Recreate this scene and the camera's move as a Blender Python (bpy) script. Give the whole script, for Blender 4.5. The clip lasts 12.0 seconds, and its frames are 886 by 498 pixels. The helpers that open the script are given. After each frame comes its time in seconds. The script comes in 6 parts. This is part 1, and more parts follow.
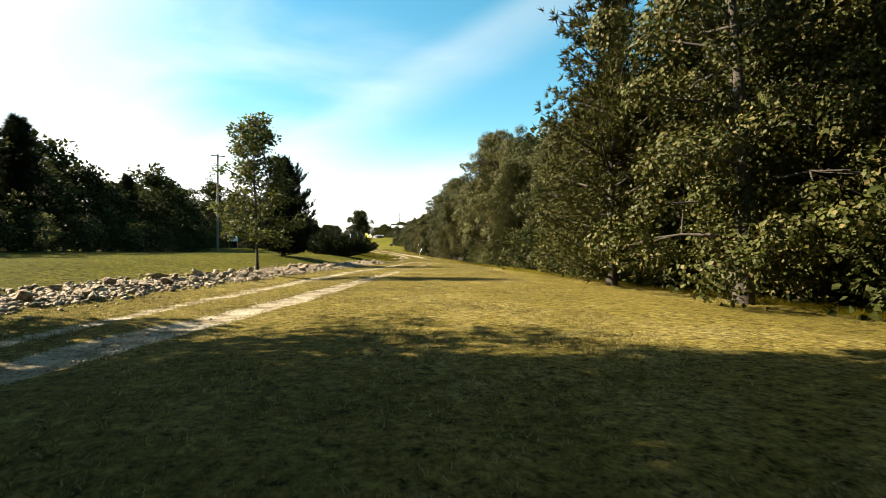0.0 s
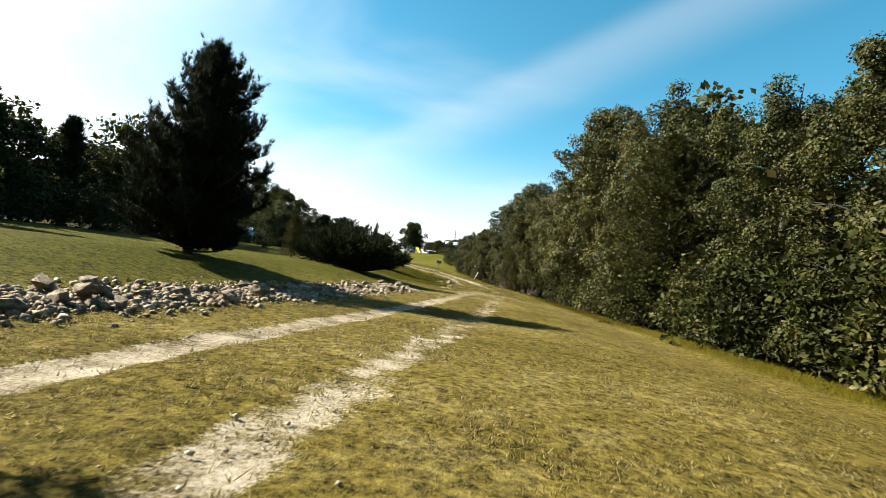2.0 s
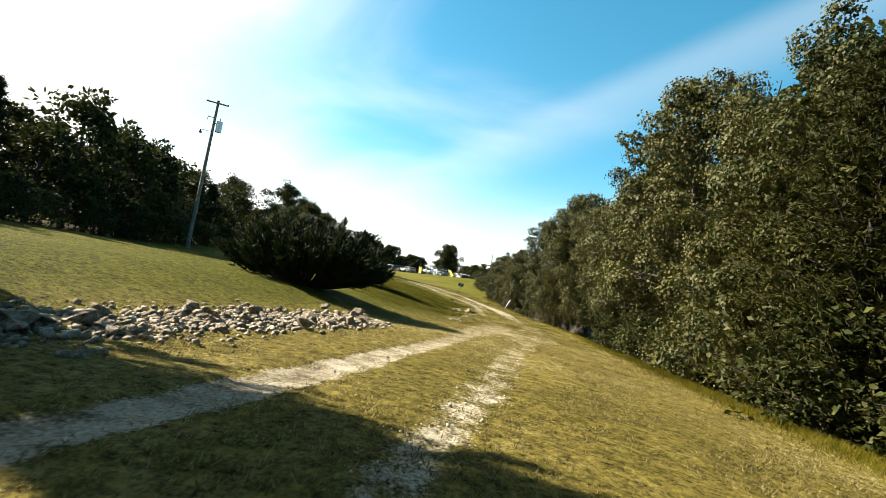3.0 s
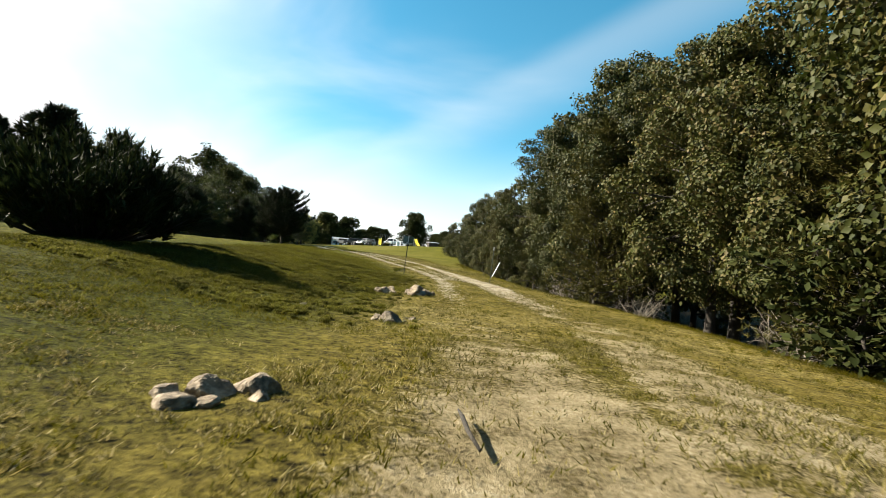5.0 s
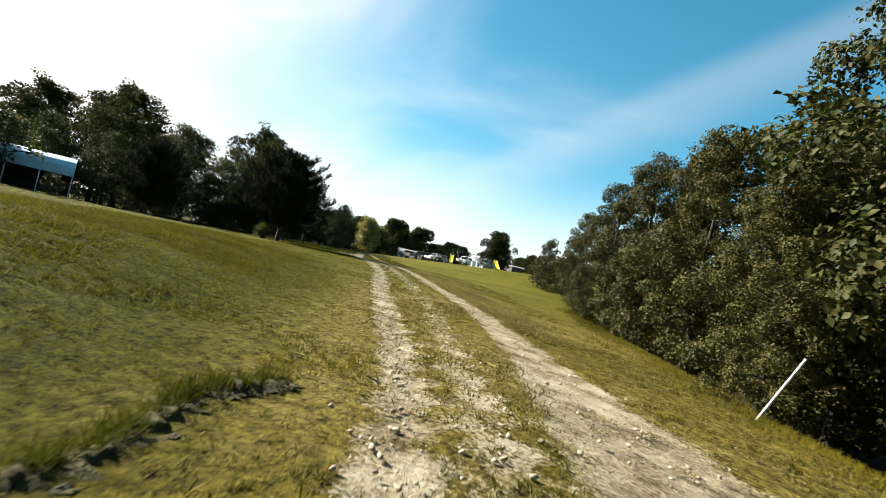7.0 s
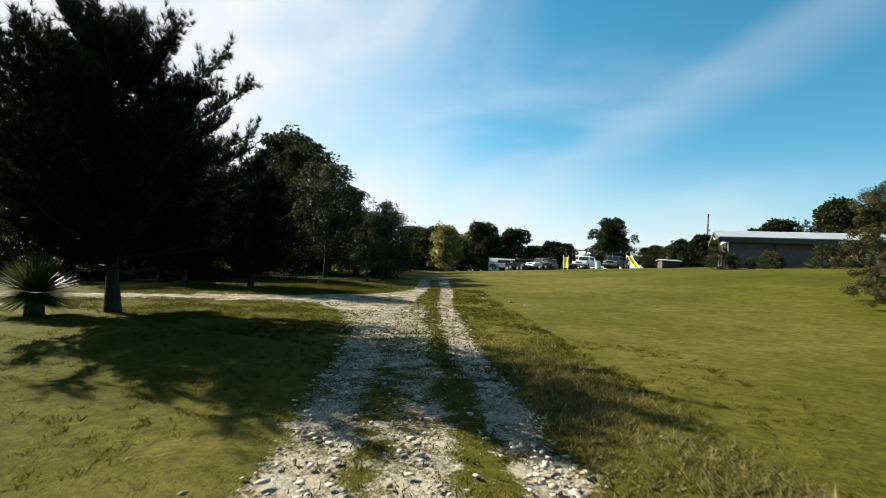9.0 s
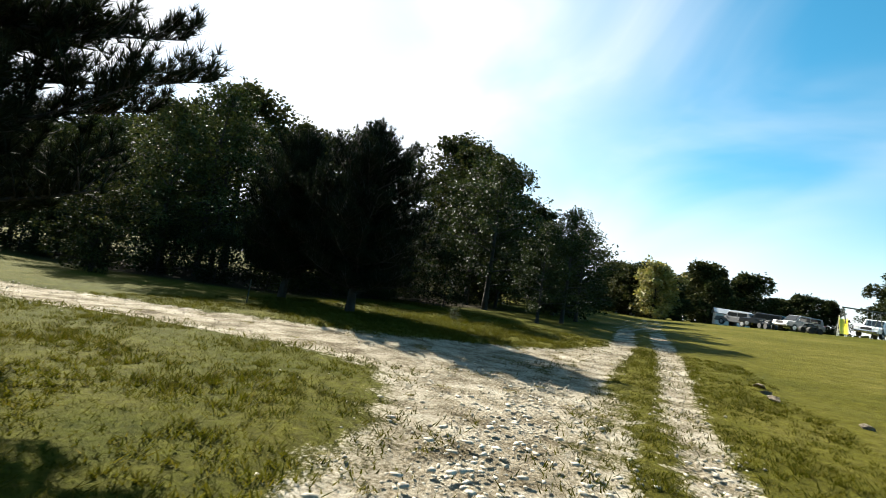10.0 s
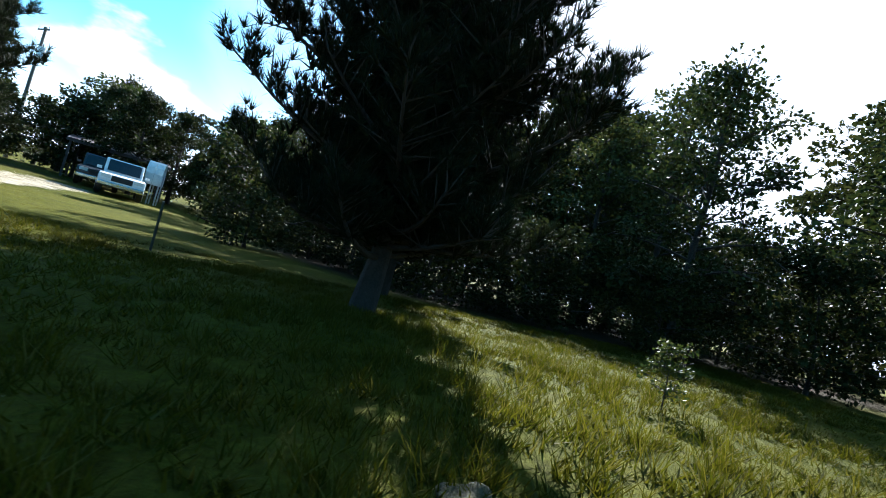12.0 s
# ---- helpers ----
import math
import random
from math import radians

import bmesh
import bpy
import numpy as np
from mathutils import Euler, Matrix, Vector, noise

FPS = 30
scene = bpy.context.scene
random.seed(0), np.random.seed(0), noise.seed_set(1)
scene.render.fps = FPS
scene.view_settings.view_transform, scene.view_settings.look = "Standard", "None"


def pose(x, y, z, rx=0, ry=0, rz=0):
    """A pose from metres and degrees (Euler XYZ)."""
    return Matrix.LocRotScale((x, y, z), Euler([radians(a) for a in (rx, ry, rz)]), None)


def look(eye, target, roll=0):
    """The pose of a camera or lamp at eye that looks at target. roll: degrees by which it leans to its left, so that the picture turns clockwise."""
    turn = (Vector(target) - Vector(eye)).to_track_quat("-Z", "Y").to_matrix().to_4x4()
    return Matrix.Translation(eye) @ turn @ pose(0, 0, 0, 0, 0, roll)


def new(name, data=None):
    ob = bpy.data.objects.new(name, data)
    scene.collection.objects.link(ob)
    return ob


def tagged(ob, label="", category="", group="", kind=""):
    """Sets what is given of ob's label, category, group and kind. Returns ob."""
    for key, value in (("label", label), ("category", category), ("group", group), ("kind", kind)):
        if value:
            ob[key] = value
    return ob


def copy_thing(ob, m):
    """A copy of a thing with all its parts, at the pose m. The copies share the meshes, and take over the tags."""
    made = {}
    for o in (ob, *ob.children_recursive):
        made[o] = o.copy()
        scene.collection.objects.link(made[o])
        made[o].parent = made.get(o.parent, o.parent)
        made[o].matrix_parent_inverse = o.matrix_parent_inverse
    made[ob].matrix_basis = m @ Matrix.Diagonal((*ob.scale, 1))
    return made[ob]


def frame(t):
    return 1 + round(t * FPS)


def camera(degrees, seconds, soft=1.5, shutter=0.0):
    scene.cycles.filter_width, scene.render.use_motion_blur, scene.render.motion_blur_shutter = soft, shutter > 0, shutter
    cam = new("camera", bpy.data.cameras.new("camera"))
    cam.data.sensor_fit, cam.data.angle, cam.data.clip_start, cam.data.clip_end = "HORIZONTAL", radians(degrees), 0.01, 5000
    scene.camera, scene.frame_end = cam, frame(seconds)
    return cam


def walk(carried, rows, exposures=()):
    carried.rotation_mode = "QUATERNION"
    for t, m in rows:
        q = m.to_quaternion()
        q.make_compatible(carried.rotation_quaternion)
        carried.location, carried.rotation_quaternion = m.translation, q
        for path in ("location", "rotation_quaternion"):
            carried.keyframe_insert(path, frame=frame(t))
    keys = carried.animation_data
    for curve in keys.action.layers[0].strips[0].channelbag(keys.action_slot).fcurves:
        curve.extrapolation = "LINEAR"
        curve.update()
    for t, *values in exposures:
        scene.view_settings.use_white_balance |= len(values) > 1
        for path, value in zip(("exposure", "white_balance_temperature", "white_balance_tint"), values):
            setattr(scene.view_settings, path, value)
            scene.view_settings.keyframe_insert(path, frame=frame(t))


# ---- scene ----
cam = camera(83.4, 12.0, 0.8, 0.06)
PATH = [
    (0.0, pose(0.06, 0.36, 1.18, 90.04, -0.00, 0.13)),
    (0.5, pose(-1.33, 4.25, 1.32, 87.94, 6.85, -5.09)),
    (1.0, pose(-1.77, 8.79, 1.32, 89.84, 4.86, -1.42)),
    (1.5, pose(-1.55, 13.47, 1.18, 91.48, 0.39, 1.39)),
    (2.0, pose(-1.21, 18.14, 1.25, 92.17, -6.97, 6.22)),
    (2.5, pose(-1.01, 23.00, 1.23, 92.84, -9.62, 9.80)),
    (3.0, pose(-0.87, 27.93, 1.33, 94.43, -9.77, 10.74)),
    (3.2, pose(-0.82, 29.82, 1.39, 94.18, -8.94, 10.88)),
    (4.8, pose(-2.66, 46.49, 0.88, 91.29, -5.19, 7.65)),
    (5.0, pose(-2.80, 48.53, 0.81, 91.88, -5.20, 7.72)),
    (5.5, pose(-3.47, 54.08, 0.86, 91.80, -7.21, 8.52)),
    (6.0, pose(-4.31, 59.66, 0.96, 92.47, -9.26, 11.07)),
    (6.5, pose(-5.24, 64.97, 1.14, 93.13, -10.14, 12.40)),
    (7.0, pose(-6.25, 70.57, 1.37, 93.15, -11.94, 17.22)),
    (9.0, pose(-16.41, 93.96, 2.69, 92.66, -3.41, 27.89)),
    (9.5, pose(-19.11, 98.23, 2.65, 93.69, -4.87, 34.85)),
    (10.0, pose(-21.13, 101.90, 2.74, 94.12, -9.29, 50.20)),
    (10.5, pose(-22.85, 105.28, 2.78, 94.57, -12.76, 65.01)),
    (11.0, pose(-24.78, 107.50, 2.90, 91.40, -13.71, 76.72)),
    (11.2, pose(-25.57, 108.17, 2.94, 90.65, -14.53, 82.50)),
    (11.5, pose(-26.81, 109.27, 2.70, 90.76, -15.57, 88.66)),
    (11.8, pose(-27.99, 110.05, 2.37, 92.26, -16.28, 92.08)),
    (12.0, pose(-28.65, 110.38, 2.20, 92.24, -15.67, 95.18)),
]
walk(cam, PATH, [(0.0, 2.5, 7900, 12), (0.5, 2.24, 7250, 10), (1.5, 2.12, 6950, 10), (3.0, 2.36, 7150, 10), (5.5, 2.1, 6950, 10), (7.0, 2.05, 7100, 10), (9.0, 1.7, 6650, 10), (9.5, 1.88, 6750, 10), (10.0, 2.04, 6500, 10), (10.5, 1.98, 5900, 10), (11.0, 2.2, 5300, 10), (12.0, 2.5, 5600, 10)])

# ---- sky and sun ----
SUN_AZ, SUN_EL = radians(86), radians(33)          # to the left of +y, and above the horizon
world = bpy.data.worlds.new("sky")
scene.world = world
world.use_nodes = True
wn, wl = world.node_tree.nodes, world.node_tree.links
wn.clear()
sky = wn.new("ShaderNodeTexSky")
sky.sky_type, sky.sun_disc = "NISHITA", False
sky.sun_elevation, sky.sun_rotation = SUN_EL, -SUN_AZ
sky.air_density, sky.dust_density, sky.ozone_density, sky.altitude = 1.0, 0.5, 3.0, 200
coord = wn.new("ShaderNodeTexCoord")


def sky_range(value, a, b, c, d):
    """A smooth change from c to d while value goes from a to b."""
    r = wn.new("ShaderNodeMapRange")
    r.interpolation_type = "SMOOTHSTEP"
    for k, v in zip(("From Min", "From Max", "To Min", "To Max"), (a, b, c, d)):
        r.inputs[k].default_value = v
    wl.new(value, r.inputs["Value"])
    return r.outputs["Result"]


def sky_math(kind, a, b):
    m = wn.new("ShaderNodeMath")
    m.operation, m.use_clamp = kind, True
    for k, v in enumerate((a, b)):
        if isinstance(v, float):
            m.inputs[k].default_value = v
        else:
            wl.new(v, m.inputs[k])
    return m.outputs[0]


# thin cloud: a bright veil beside the sun, haze low down, and faint wisps elsewhere
toward = wn.new("ShaderNodeVectorMath")
toward.operation = "DOT_PRODUCT"
toward.inputs[1].default_value = (-0.821, 0.331, 0.465)
wl.new(coord.outputs["Generated"], toward.inputs[0])
split = wn.new("ShaderNodeSeparateXYZ")
wl.new(coord.outputs["Generated"], split.inputs[0])
stretch = wn.new("ShaderNodeMapping")
stretch.inputs["Rotation"].default_value = (0.3, 0.5, -0.5)
stretch.inputs["Scale"].default_value = (1.0, 3.2, 2.6)
wisps = wn.new("ShaderNodeTexNoise")
wisps.inputs["Scale"].default_value, wisps.inputs["Detail"].default_value = 1.3, 5
wisps.inputs["Roughness"].default_value, wisps.inputs["Distortion"].default_value = 0.45, 0.5
wl.new(coord.outputs["Generated"], stretch.inputs["Vector"])
wl.new(stretch.outputs["Vector"], wisps.inputs["Vector"])
veil = sky_range(toward.outputs["Value"], 0.74, 0.97, 0.0, 1.0)
side = sky_range(toward.outputs["Value"], 0.0, 0.75, 0.22, 1.0)
low = sky_math("MULTIPLY", side, sky_range(split.outputs["Z"], 0.02, 0.26, 0.85, 0.0))
thin = sky_math("MULTIPLY", side, sky_range(wisps.outputs["Fac"], 0.45, 0.72, 0.0, 0.36))
uneven = sky_math("MULTIPLY", veil, sky_range(wisps.outputs["Fac"], 0.3, 0.6, 0.6, 1.0))
# one long faint streak that runs up across the sky ahead
across = wn.new("ShaderNodeVectorMath")
across.operation = "DOT_PRODUCT"
across.inputs[1].default_value = (0.481, 0.314, -0.820)
wl.new(coord.outputs["Generated"], across.inputs[0])
streak = sky_math("MULTIPLY", sky_range(across.outputs["Value"], -0.05, 0.0, 0.0, 1.0), sky_range(across.outputs["Value"], 0.0, 0.10, 0.17, 0.0))
# heaped white clouds in the blue to the left of the sun
heap_way = wn.new("ShaderNodeVectorMath")
heap_way.operation = "DOT_PRODUCT"
heap_way.inputs[1].default_value = (-0.77, -0.52, 0.37)
wl.new(coord.outputs["Generated"], heap_way.inputs[0])
puffs = wn.new("ShaderNodeTexNoise")
puffs.inputs["Scale"].default_value, puffs.inputs["Detail"].default_value, puffs.inputs["Roughness"].default_value = 3.4, 7, 0.5
flat = wn.new("ShaderNodeMapping")
flat.inputs["Scale"].default_value = (1.0, 1.0, 2.4)
wl.new(coord.outputs["Generated"], flat.inputs["Vector"])
wl.new(flat.outputs["Vector"], puffs.inputs["Vector"])
heap = sky_math("MULTIPLY", sky_range(heap_way.outputs["Value"], 0.72, 0.9, 0.0, 1.0), sky_range(puffs.outputs["Fac"], 0.47, 0.56, 0.0, 0.95))
cover = sky_math("ADD", sky_math("ADD", sky_math("ADD", uneven, low), heap), sky_math("ADD", thin, streak))
cloudy = wn.new("ShaderNodeMixRGB")
cloudy.inputs["Color2"].default_value = (5.6, 5.85, 6.1, 1)
wl.new(cover, cloudy.inputs["Fac"])
shine = wn.new("ShaderNodeBackground")
shine.inputs["Strength"].default_value = 0.05
deep = wn.new("ShaderNodeHueSaturation")
deep.inputs["Saturation"].default_value, deep.inputs["Hue"].default_value = 1.3, 0.472
deep.inputs["Value"].default_value = 1.02
air = wn.new("ShaderNodeOutputWorld")
wl.new(sky.outputs["Color"], deep.inputs["Color"])
wl.new(deep.outputs["Color"], cloudy.inputs["Color1"])
wl.new(cloudy.outputs["Color"], shine.inputs["Color"])
wl.new(shine.outputs["Background"], air.inputs["Surface"])
sun_lamp = bpy.data.lights.new("sun", "SUN")
sun_lamp.energy, sun_lamp.angle, sun_lamp.color = 5.0, radians(0.55), (1.0, 0.95, 0.83)
sun = new("sun", sun_lamp)
sun.matrix_world = look((0, 0, 60), (math.sin(SUN_AZ) * math.cos(SUN_EL), -math.cos(SUN_AZ) * math.cos(SUN_EL), 60 - math.sin(SUN_EL)))


# ---- materials ----
def material(name, rough=0.8, metal=0.0):
    m = bpy.data.materials.new(name)
    m.use_nodes = True
    b = m.node_tree.nodes["Principled BSDF"]
    b.inputs["Roughness"].default_value, b.inputs["Metallic"].default_value = rough, metal
    return m, m.node_tree.nodes, m.node_tree.links, b


def ramp(nodes, stops):
    r = nodes.new("ShaderNodeValToRGB")
    e = r.color_ramp.elements
    e[0].position, e[0].color = stops[0][0], (*stops[0][1], 1)
    e[1].position, e[1].color = stops[-1][0], (*stops[-1][1], 1)
    for p, c in stops[1:-1]:
        e.new(p).color = (*c, 1)
    return r


def noise_node(nodes, links, scale, detail=4, rough=0.55, space="Object"):
    c = nodes.new("ShaderNodeTexCoord")
    n = nodes.new("ShaderNodeTexNoise")
    n.inputs["Scale"].default_value, n.inputs["Detail"].default_value, n.inputs["Roughness"].default_value = scale, detail, rough
    links.new(c.outputs[space], n.inputs["Vector"])
    return n


def bump(nodes, links, b, height, strength, distance):
    k = nodes.new("ShaderNodeBump")
    k.inputs["Strength"].default_value, k.inputs["Distance"].default_value = strength, distance
    links.new(height, k.inputs["Height"])
    links.new(k.outputs["Normal"], b.inputs["Normal"])


def surface(name, dark, light, scale=3.0, rough=0.8, metal=0.0, relief=0.3, depth=0.01, mid=None):
    """A surface with colour that varies at two scales and a fine relief."""
    m, n, l, b = material(name, rough, metal)
    big, fine = noise_node(n, l, scale, 5), noise_node(n, l, scale * 9, 6, 0.65)
    mix = n.new("ShaderNodeMath")
    mix.operation = "MULTIPLY_ADD"
    mix.inputs[1].default_value = 0.5
    l.new(big.outputs["Fac"], mix.inputs[0])
    half = n.new("ShaderNodeMath")
    half.operation = "MULTIPLY"
    half.inputs[1].default_value = 0.5
    l.new(fine.outputs["Fac"], half.inputs[0])
    l.new(half.outputs[0], mix.inputs[2])
    stops = [(0.36, dark), (0.62, light)] if mid is None else [(0.36, dark), (0.49, mid), (0.62, light)]
    r = ramp(n, stops)
    l.new(mix.outputs[0], r.inputs["Fac"])
    l.new(r.outputs["Color"], b.inputs["Base Color"])
    bump(n, l, b, fine.outputs["Fac"], relief, depth)
    return m


def leafy(name, stops, through_light=0.3, rough=0.5, spec=0.35):
    """Leaves: every leaf its own tint, some light passing through."""
    m, n, l, b = material(name, rough)
    b.inputs["Specular IOR Level"].default_value = spec
    g = n.new("ShaderNodeNewGeometry")
    r = ramp(n, stops)
    l.new(g.outputs["Random Per Island"], r.inputs["Fac"])
    patch = noise_node(n, l, 0.55, 3)
    tint = n.new("ShaderNodeHueSaturation")
    vary = n.new("ShaderNodeMapRange")
    vary.inputs["From Min"].default_value, vary.inputs["From Max"].default_value = 0.3, 0.7
    vary.inputs["To Min"].default_value, vary.inputs["To Max"].default_value = 0.7, 1.25
    l.new(patch.outputs["Fac"], vary.inputs["Value"])
    each = n.new("ShaderNodeObjectInfo")
    own = n.new("ShaderNodeMapRange")
    own.inputs["To Min"].default_value, own.inputs["To Max"].default_value = 0.72, 1.28
    l.new(each.outputs["Random"], own.inputs["Value"])
    shade = n.new("ShaderNodeMath")
    shade.operation = "MULTIPLY"
    l.new(vary.outputs["Result"], shade.inputs[0])
    l.new(own.outputs["Result"], shade.inputs[1])
    l.new(shade.outputs[0], tint.inputs["Value"])
    hue = n.new("ShaderNodeMapRange")
    hue.inputs["To Min"].default_value, hue.inputs["To Max"].default_value = 0.515, 0.48
    l.new(each.outputs["Random"], hue.inputs["Value"])
    l.new(hue.outputs["Result"], tint.inputs["Hue"])
    l.new(r.outputs["Color"], tint.inputs["Color"])
    l.new(tint.outputs["Color"], b.inputs["Base Color"])
    t = n.new("ShaderNodeBsdfTranslucent")
    l.new(tint.outputs["Color"], t.inputs["Color"])
    mixed = n.new("ShaderNodeMixShader")
    mixed.inputs["Fac"].default_value = through_light
    l.new(b.outputs["BSDF"], mixed.inputs[1])
    l.new(t.outputs["BSDF"], mixed.inputs[2])
    l.new(mixed.outputs["Shader"], n["Material Output"].inputs["Surface"])
    return m


OAK = leafy("oak_leaves", [(0.0, (0.0185, 0.0258, 0.00423)), (0.45, (0.0305, 0.0361, 0.00636)), (0.8, (0.049, 0.0475, 0.0106)), (1.0, (0.0815, 0.0668, 0.0238))], 0.22, 0.62, 0.16)
OAK_GREEN = leafy("young_oak_leaves", [(0.0, (0.0223, 0.0353, 0.00588)), (0.6, (0.0365, 0.05, 0.00938)), (1.0, (0.0707, 0.0707, 0.0176))], 0.3, 0.6, 0.2)
DULL = leafy("dull_leaves", [(0.0, (0.0129, 0.0188, 0.0047)), (0.6, (0.0223, 0.0282, 0.00707)), (1.0, (0.0412, 0.0441, 0.0129))], 0.2, 0.7, 0.06)
CEDAR = leafy("cedar_sprays", [(0.0, (0.0211, 0.0247, 0.0047)), (0.6, (0.0365, 0.0377, 0.00707)), (1.0, (0.0588, 0.05, 0.0118))], 0.15, 0.7, 0.1)
PINE = leafy("pine_needles", [(0.0, (0.00826, 0.0118, 0.0047)), (0.6, (0.0129, 0.0176, 0.00707)), (1.0, (0.0235, 0.0282, 0.0106))], 0.10, 0.7, 0.06)
JUNIPER = leafy("juniper_sprays", [(0.0, (0.00938, 0.0159, 0.0047)), (0.7, (0.0176, 0.0247, 0.00707)), (1.0, (0.0323, 0.0382, 0.0118))], 0.12, 0.7, 0.08)
YUCCA = leafy("yucca_blades", [(0.0, (0.05, 0.072, 0.018)), (0.8, (0.085, 0.11, 0.03)), (1.0, (0.15, 0.14, 0.06))], 0.3, 0.5, 0.2)
GRASS = leafy("green_grass_blades", [(0.0, (0.0378, 0.0409, 0.00196)), (0.5, (0.0605, 0.0566, 0.00294)), (0.85, (0.0895, 0.0746, 0.00686)), (1.0, (0.126, 0.105, 0.0294))], 0.45, 0.7, 0.05)
STRAW = leafy("dry_grass_blades", [(0.0, (0.0538, 0.0501, 0.00858)), (0.4, (0.108, 0.0904, 0.024)), (0.75, (0.18, 0.148, 0.0548)), (1.0, (0.291, 0.25, 0.129))], 0.45, 0.7, 0.08)
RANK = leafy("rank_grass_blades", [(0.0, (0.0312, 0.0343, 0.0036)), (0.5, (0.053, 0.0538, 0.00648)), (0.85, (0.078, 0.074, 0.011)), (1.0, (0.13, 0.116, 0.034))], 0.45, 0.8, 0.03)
BARK = surface("bark", (0.011, 0.0085, 0.006), (0.0375, 0.03, 0.0225), 4.0, 0.95, 0, 0.9, 0.03)
STONE = surface("limestone", (0.04, 0.0288, 0.0176), (0.384, 0.316, 0.228), 2.6, 0.9, 0, 0.9, 0.05, (0.176, 0.133, 0.0864))


def ground_material():
    m, n, l, b = material("ground", 0.95)
    b.inputs["Specular IOR Level"].default_value = 0.04
    big, mid, fine = noise_node(n, l, 0.16, 4), noise_node(n, l, 1.9, 6, 0.65), noise_node(n, l, 26.0, 6, 0.75)
    green = ramp(n, [(0.34, (0.0308, 0.0375, 0.00185)), (0.5, (0.0476, 0.0496, 0.00305)), (0.66, (0.0725, 0.0675, 0.00648))])
    straw = ramp(n, [(0.34, (0.0691, 0.0574, 0.0122)), (0.5, (0.125, 0.0985, 0.0246)), (0.66, (0.195, 0.16, 0.0665))])
    dry = n.new("ShaderNodeAttribute")
    dry.attribute_name = "dry"
    grass = n.new("ShaderNodeMixRGB")
    l.new(dry.outputs["Fac"], grass.inputs["Fac"])
    l.new(green.outputs["Color"], grass.inputs["Color1"])
    l.new(straw.outputs["Color"], grass.inputs["Color2"])
    # rough uncut grass, its dark colour also standing in for a slope's shade
    lush_shade = n.new("ShaderNodeMixRGB")
    lush_shade.inputs["Color2"].default_value = (0.037, 0.04, 0.0045, 1)
    uncut = n.new("ShaderNodeAttribute")
    uncut.attribute_name = "uncut"
    l.new(uncut.outputs["Fac"], lush_shade.inputs["Fac"])
    l.new(grass.outputs["Color"], lush_shade.inputs["Color1"])
    add = n.new("ShaderNodeMath")
    add.operation = "MULTIPLY_ADD"
    add.inputs[1].default_value = 0.55
    l.new(big.outputs["Fac"], add.inputs[0])
    sc = n.new("ShaderNodeMath")
    sc.operation = "MULTIPLY"
    sc.inputs[1].default_value = 0.45
    l.new(mid.outputs["Fac"], sc.inputs[0])
    l.new(sc.outputs[0], add.inputs[2])
    l.new(add.outputs[0], green.inputs["Fac"])
    l.new(add.outputs[0], straw.inputs["Fac"])
    speck = n.new("ShaderNodeMixRGB")
    speck.blend_type = "OVERLAY"
    mown = n.new("ShaderNodeAttribute")
    mown.attribute_name = "mown"
    soft = n.new("ShaderNodeMapRange")
    soft.inputs["To Min"].default_value, soft.inputs["To Max"].default_value = 1.0, 0.4
    l.new(mown.outputs["Fac"], soft.inputs["Value"])
    l.new(soft.outputs["Result"], speck.inputs["Fac"])
    l.new(lush_shade.outputs["Color"], speck.inputs["Color1"])
    clump = noise_node(n, l, 8.5, 5, 0.7)
    lumps = n.new("ShaderNodeMath")
    lumps.operation = "MULTIPLY_ADD"
    lumps.inputs[1].default_value = 2.1
    tops = n.new("ShaderNodeMath")
    tops.operation = "MULTIPLY_ADD"
    tops.inputs[1].default_value, tops.inputs[2].default_value = 1.9, -1.5
    l.new(fine.outputs["Fac"], tops.inputs[0])
    l.new(clump.outputs["Fac"], lumps.inputs[0])
    l.new(tops.outputs[0], lumps.inputs[2])
    l.new(lumps.outputs[0], speck.inputs["Color2"])
    dirt = ramp(n, [(0.41, (0.085, 0.066, 0.04)), (0.47, (0.2, 0.168, 0.115)), (0.52, (0.305, 0.265, 0.195)), (0.6, (0.44, 0.4, 0.32))])
    clay = ramp(n, [(0.41, (0.085, 0.066, 0.034)), (0.47, (0.165, 0.134, 0.075)), (0.53, (0.235, 0.192, 0.112)), (0.62, (0.33, 0.285, 0.19))])
    loam = n.new("ShaderNodeAttribute")
    loam.attribute_name = "clay"
    earth = n.new("ShaderNodeMixRGB")
    l.new(loam.outputs["Fac"], earth.inputs["Fac"])
    l.new(dirt.outputs["Color"], earth.inputs["Color1"])
    l.new(clay.outputs["Color"], earth.inputs["Color2"])
    grit = n.new("ShaderNodeMixRGB")
    grit.inputs["Fac"].default_value = 0.5
    l.new(fine.outputs["Fac"], grit.inputs["Color1"])
    l.new(mid.outputs["Fac"], grit.inputs["Color2"])
    l.new(grit.outputs["Color"], dirt.inputs["Fac"])
    l.new(grit.outputs["Color"], clay.inputs["Fac"])
    a = n.new("ShaderNodeAttribute")
    a.attribute_name = "bare"
    edge = n.new("ShaderNodeMath")
    edge.operation = "ADD"
    shift = n.new("ShaderNodeMath")
    shift.operation = "MULTIPLY_ADD"
    shift.inputs[1].default_value, shift.inputs[2].default_value = 2.2, -1.1
    l.new(grit.outputs["Color"], shift.inputs[0])
    l.new(a.outputs["Fac"], edge.inputs[0])
    l.new(shift.outputs[0], edge.inputs[1])
    cut = n.new("ShaderNodeMapRange")
    cut.inputs["From Min"].default_value, cut.inputs["From Max"].default_value = 0.4, 0.6
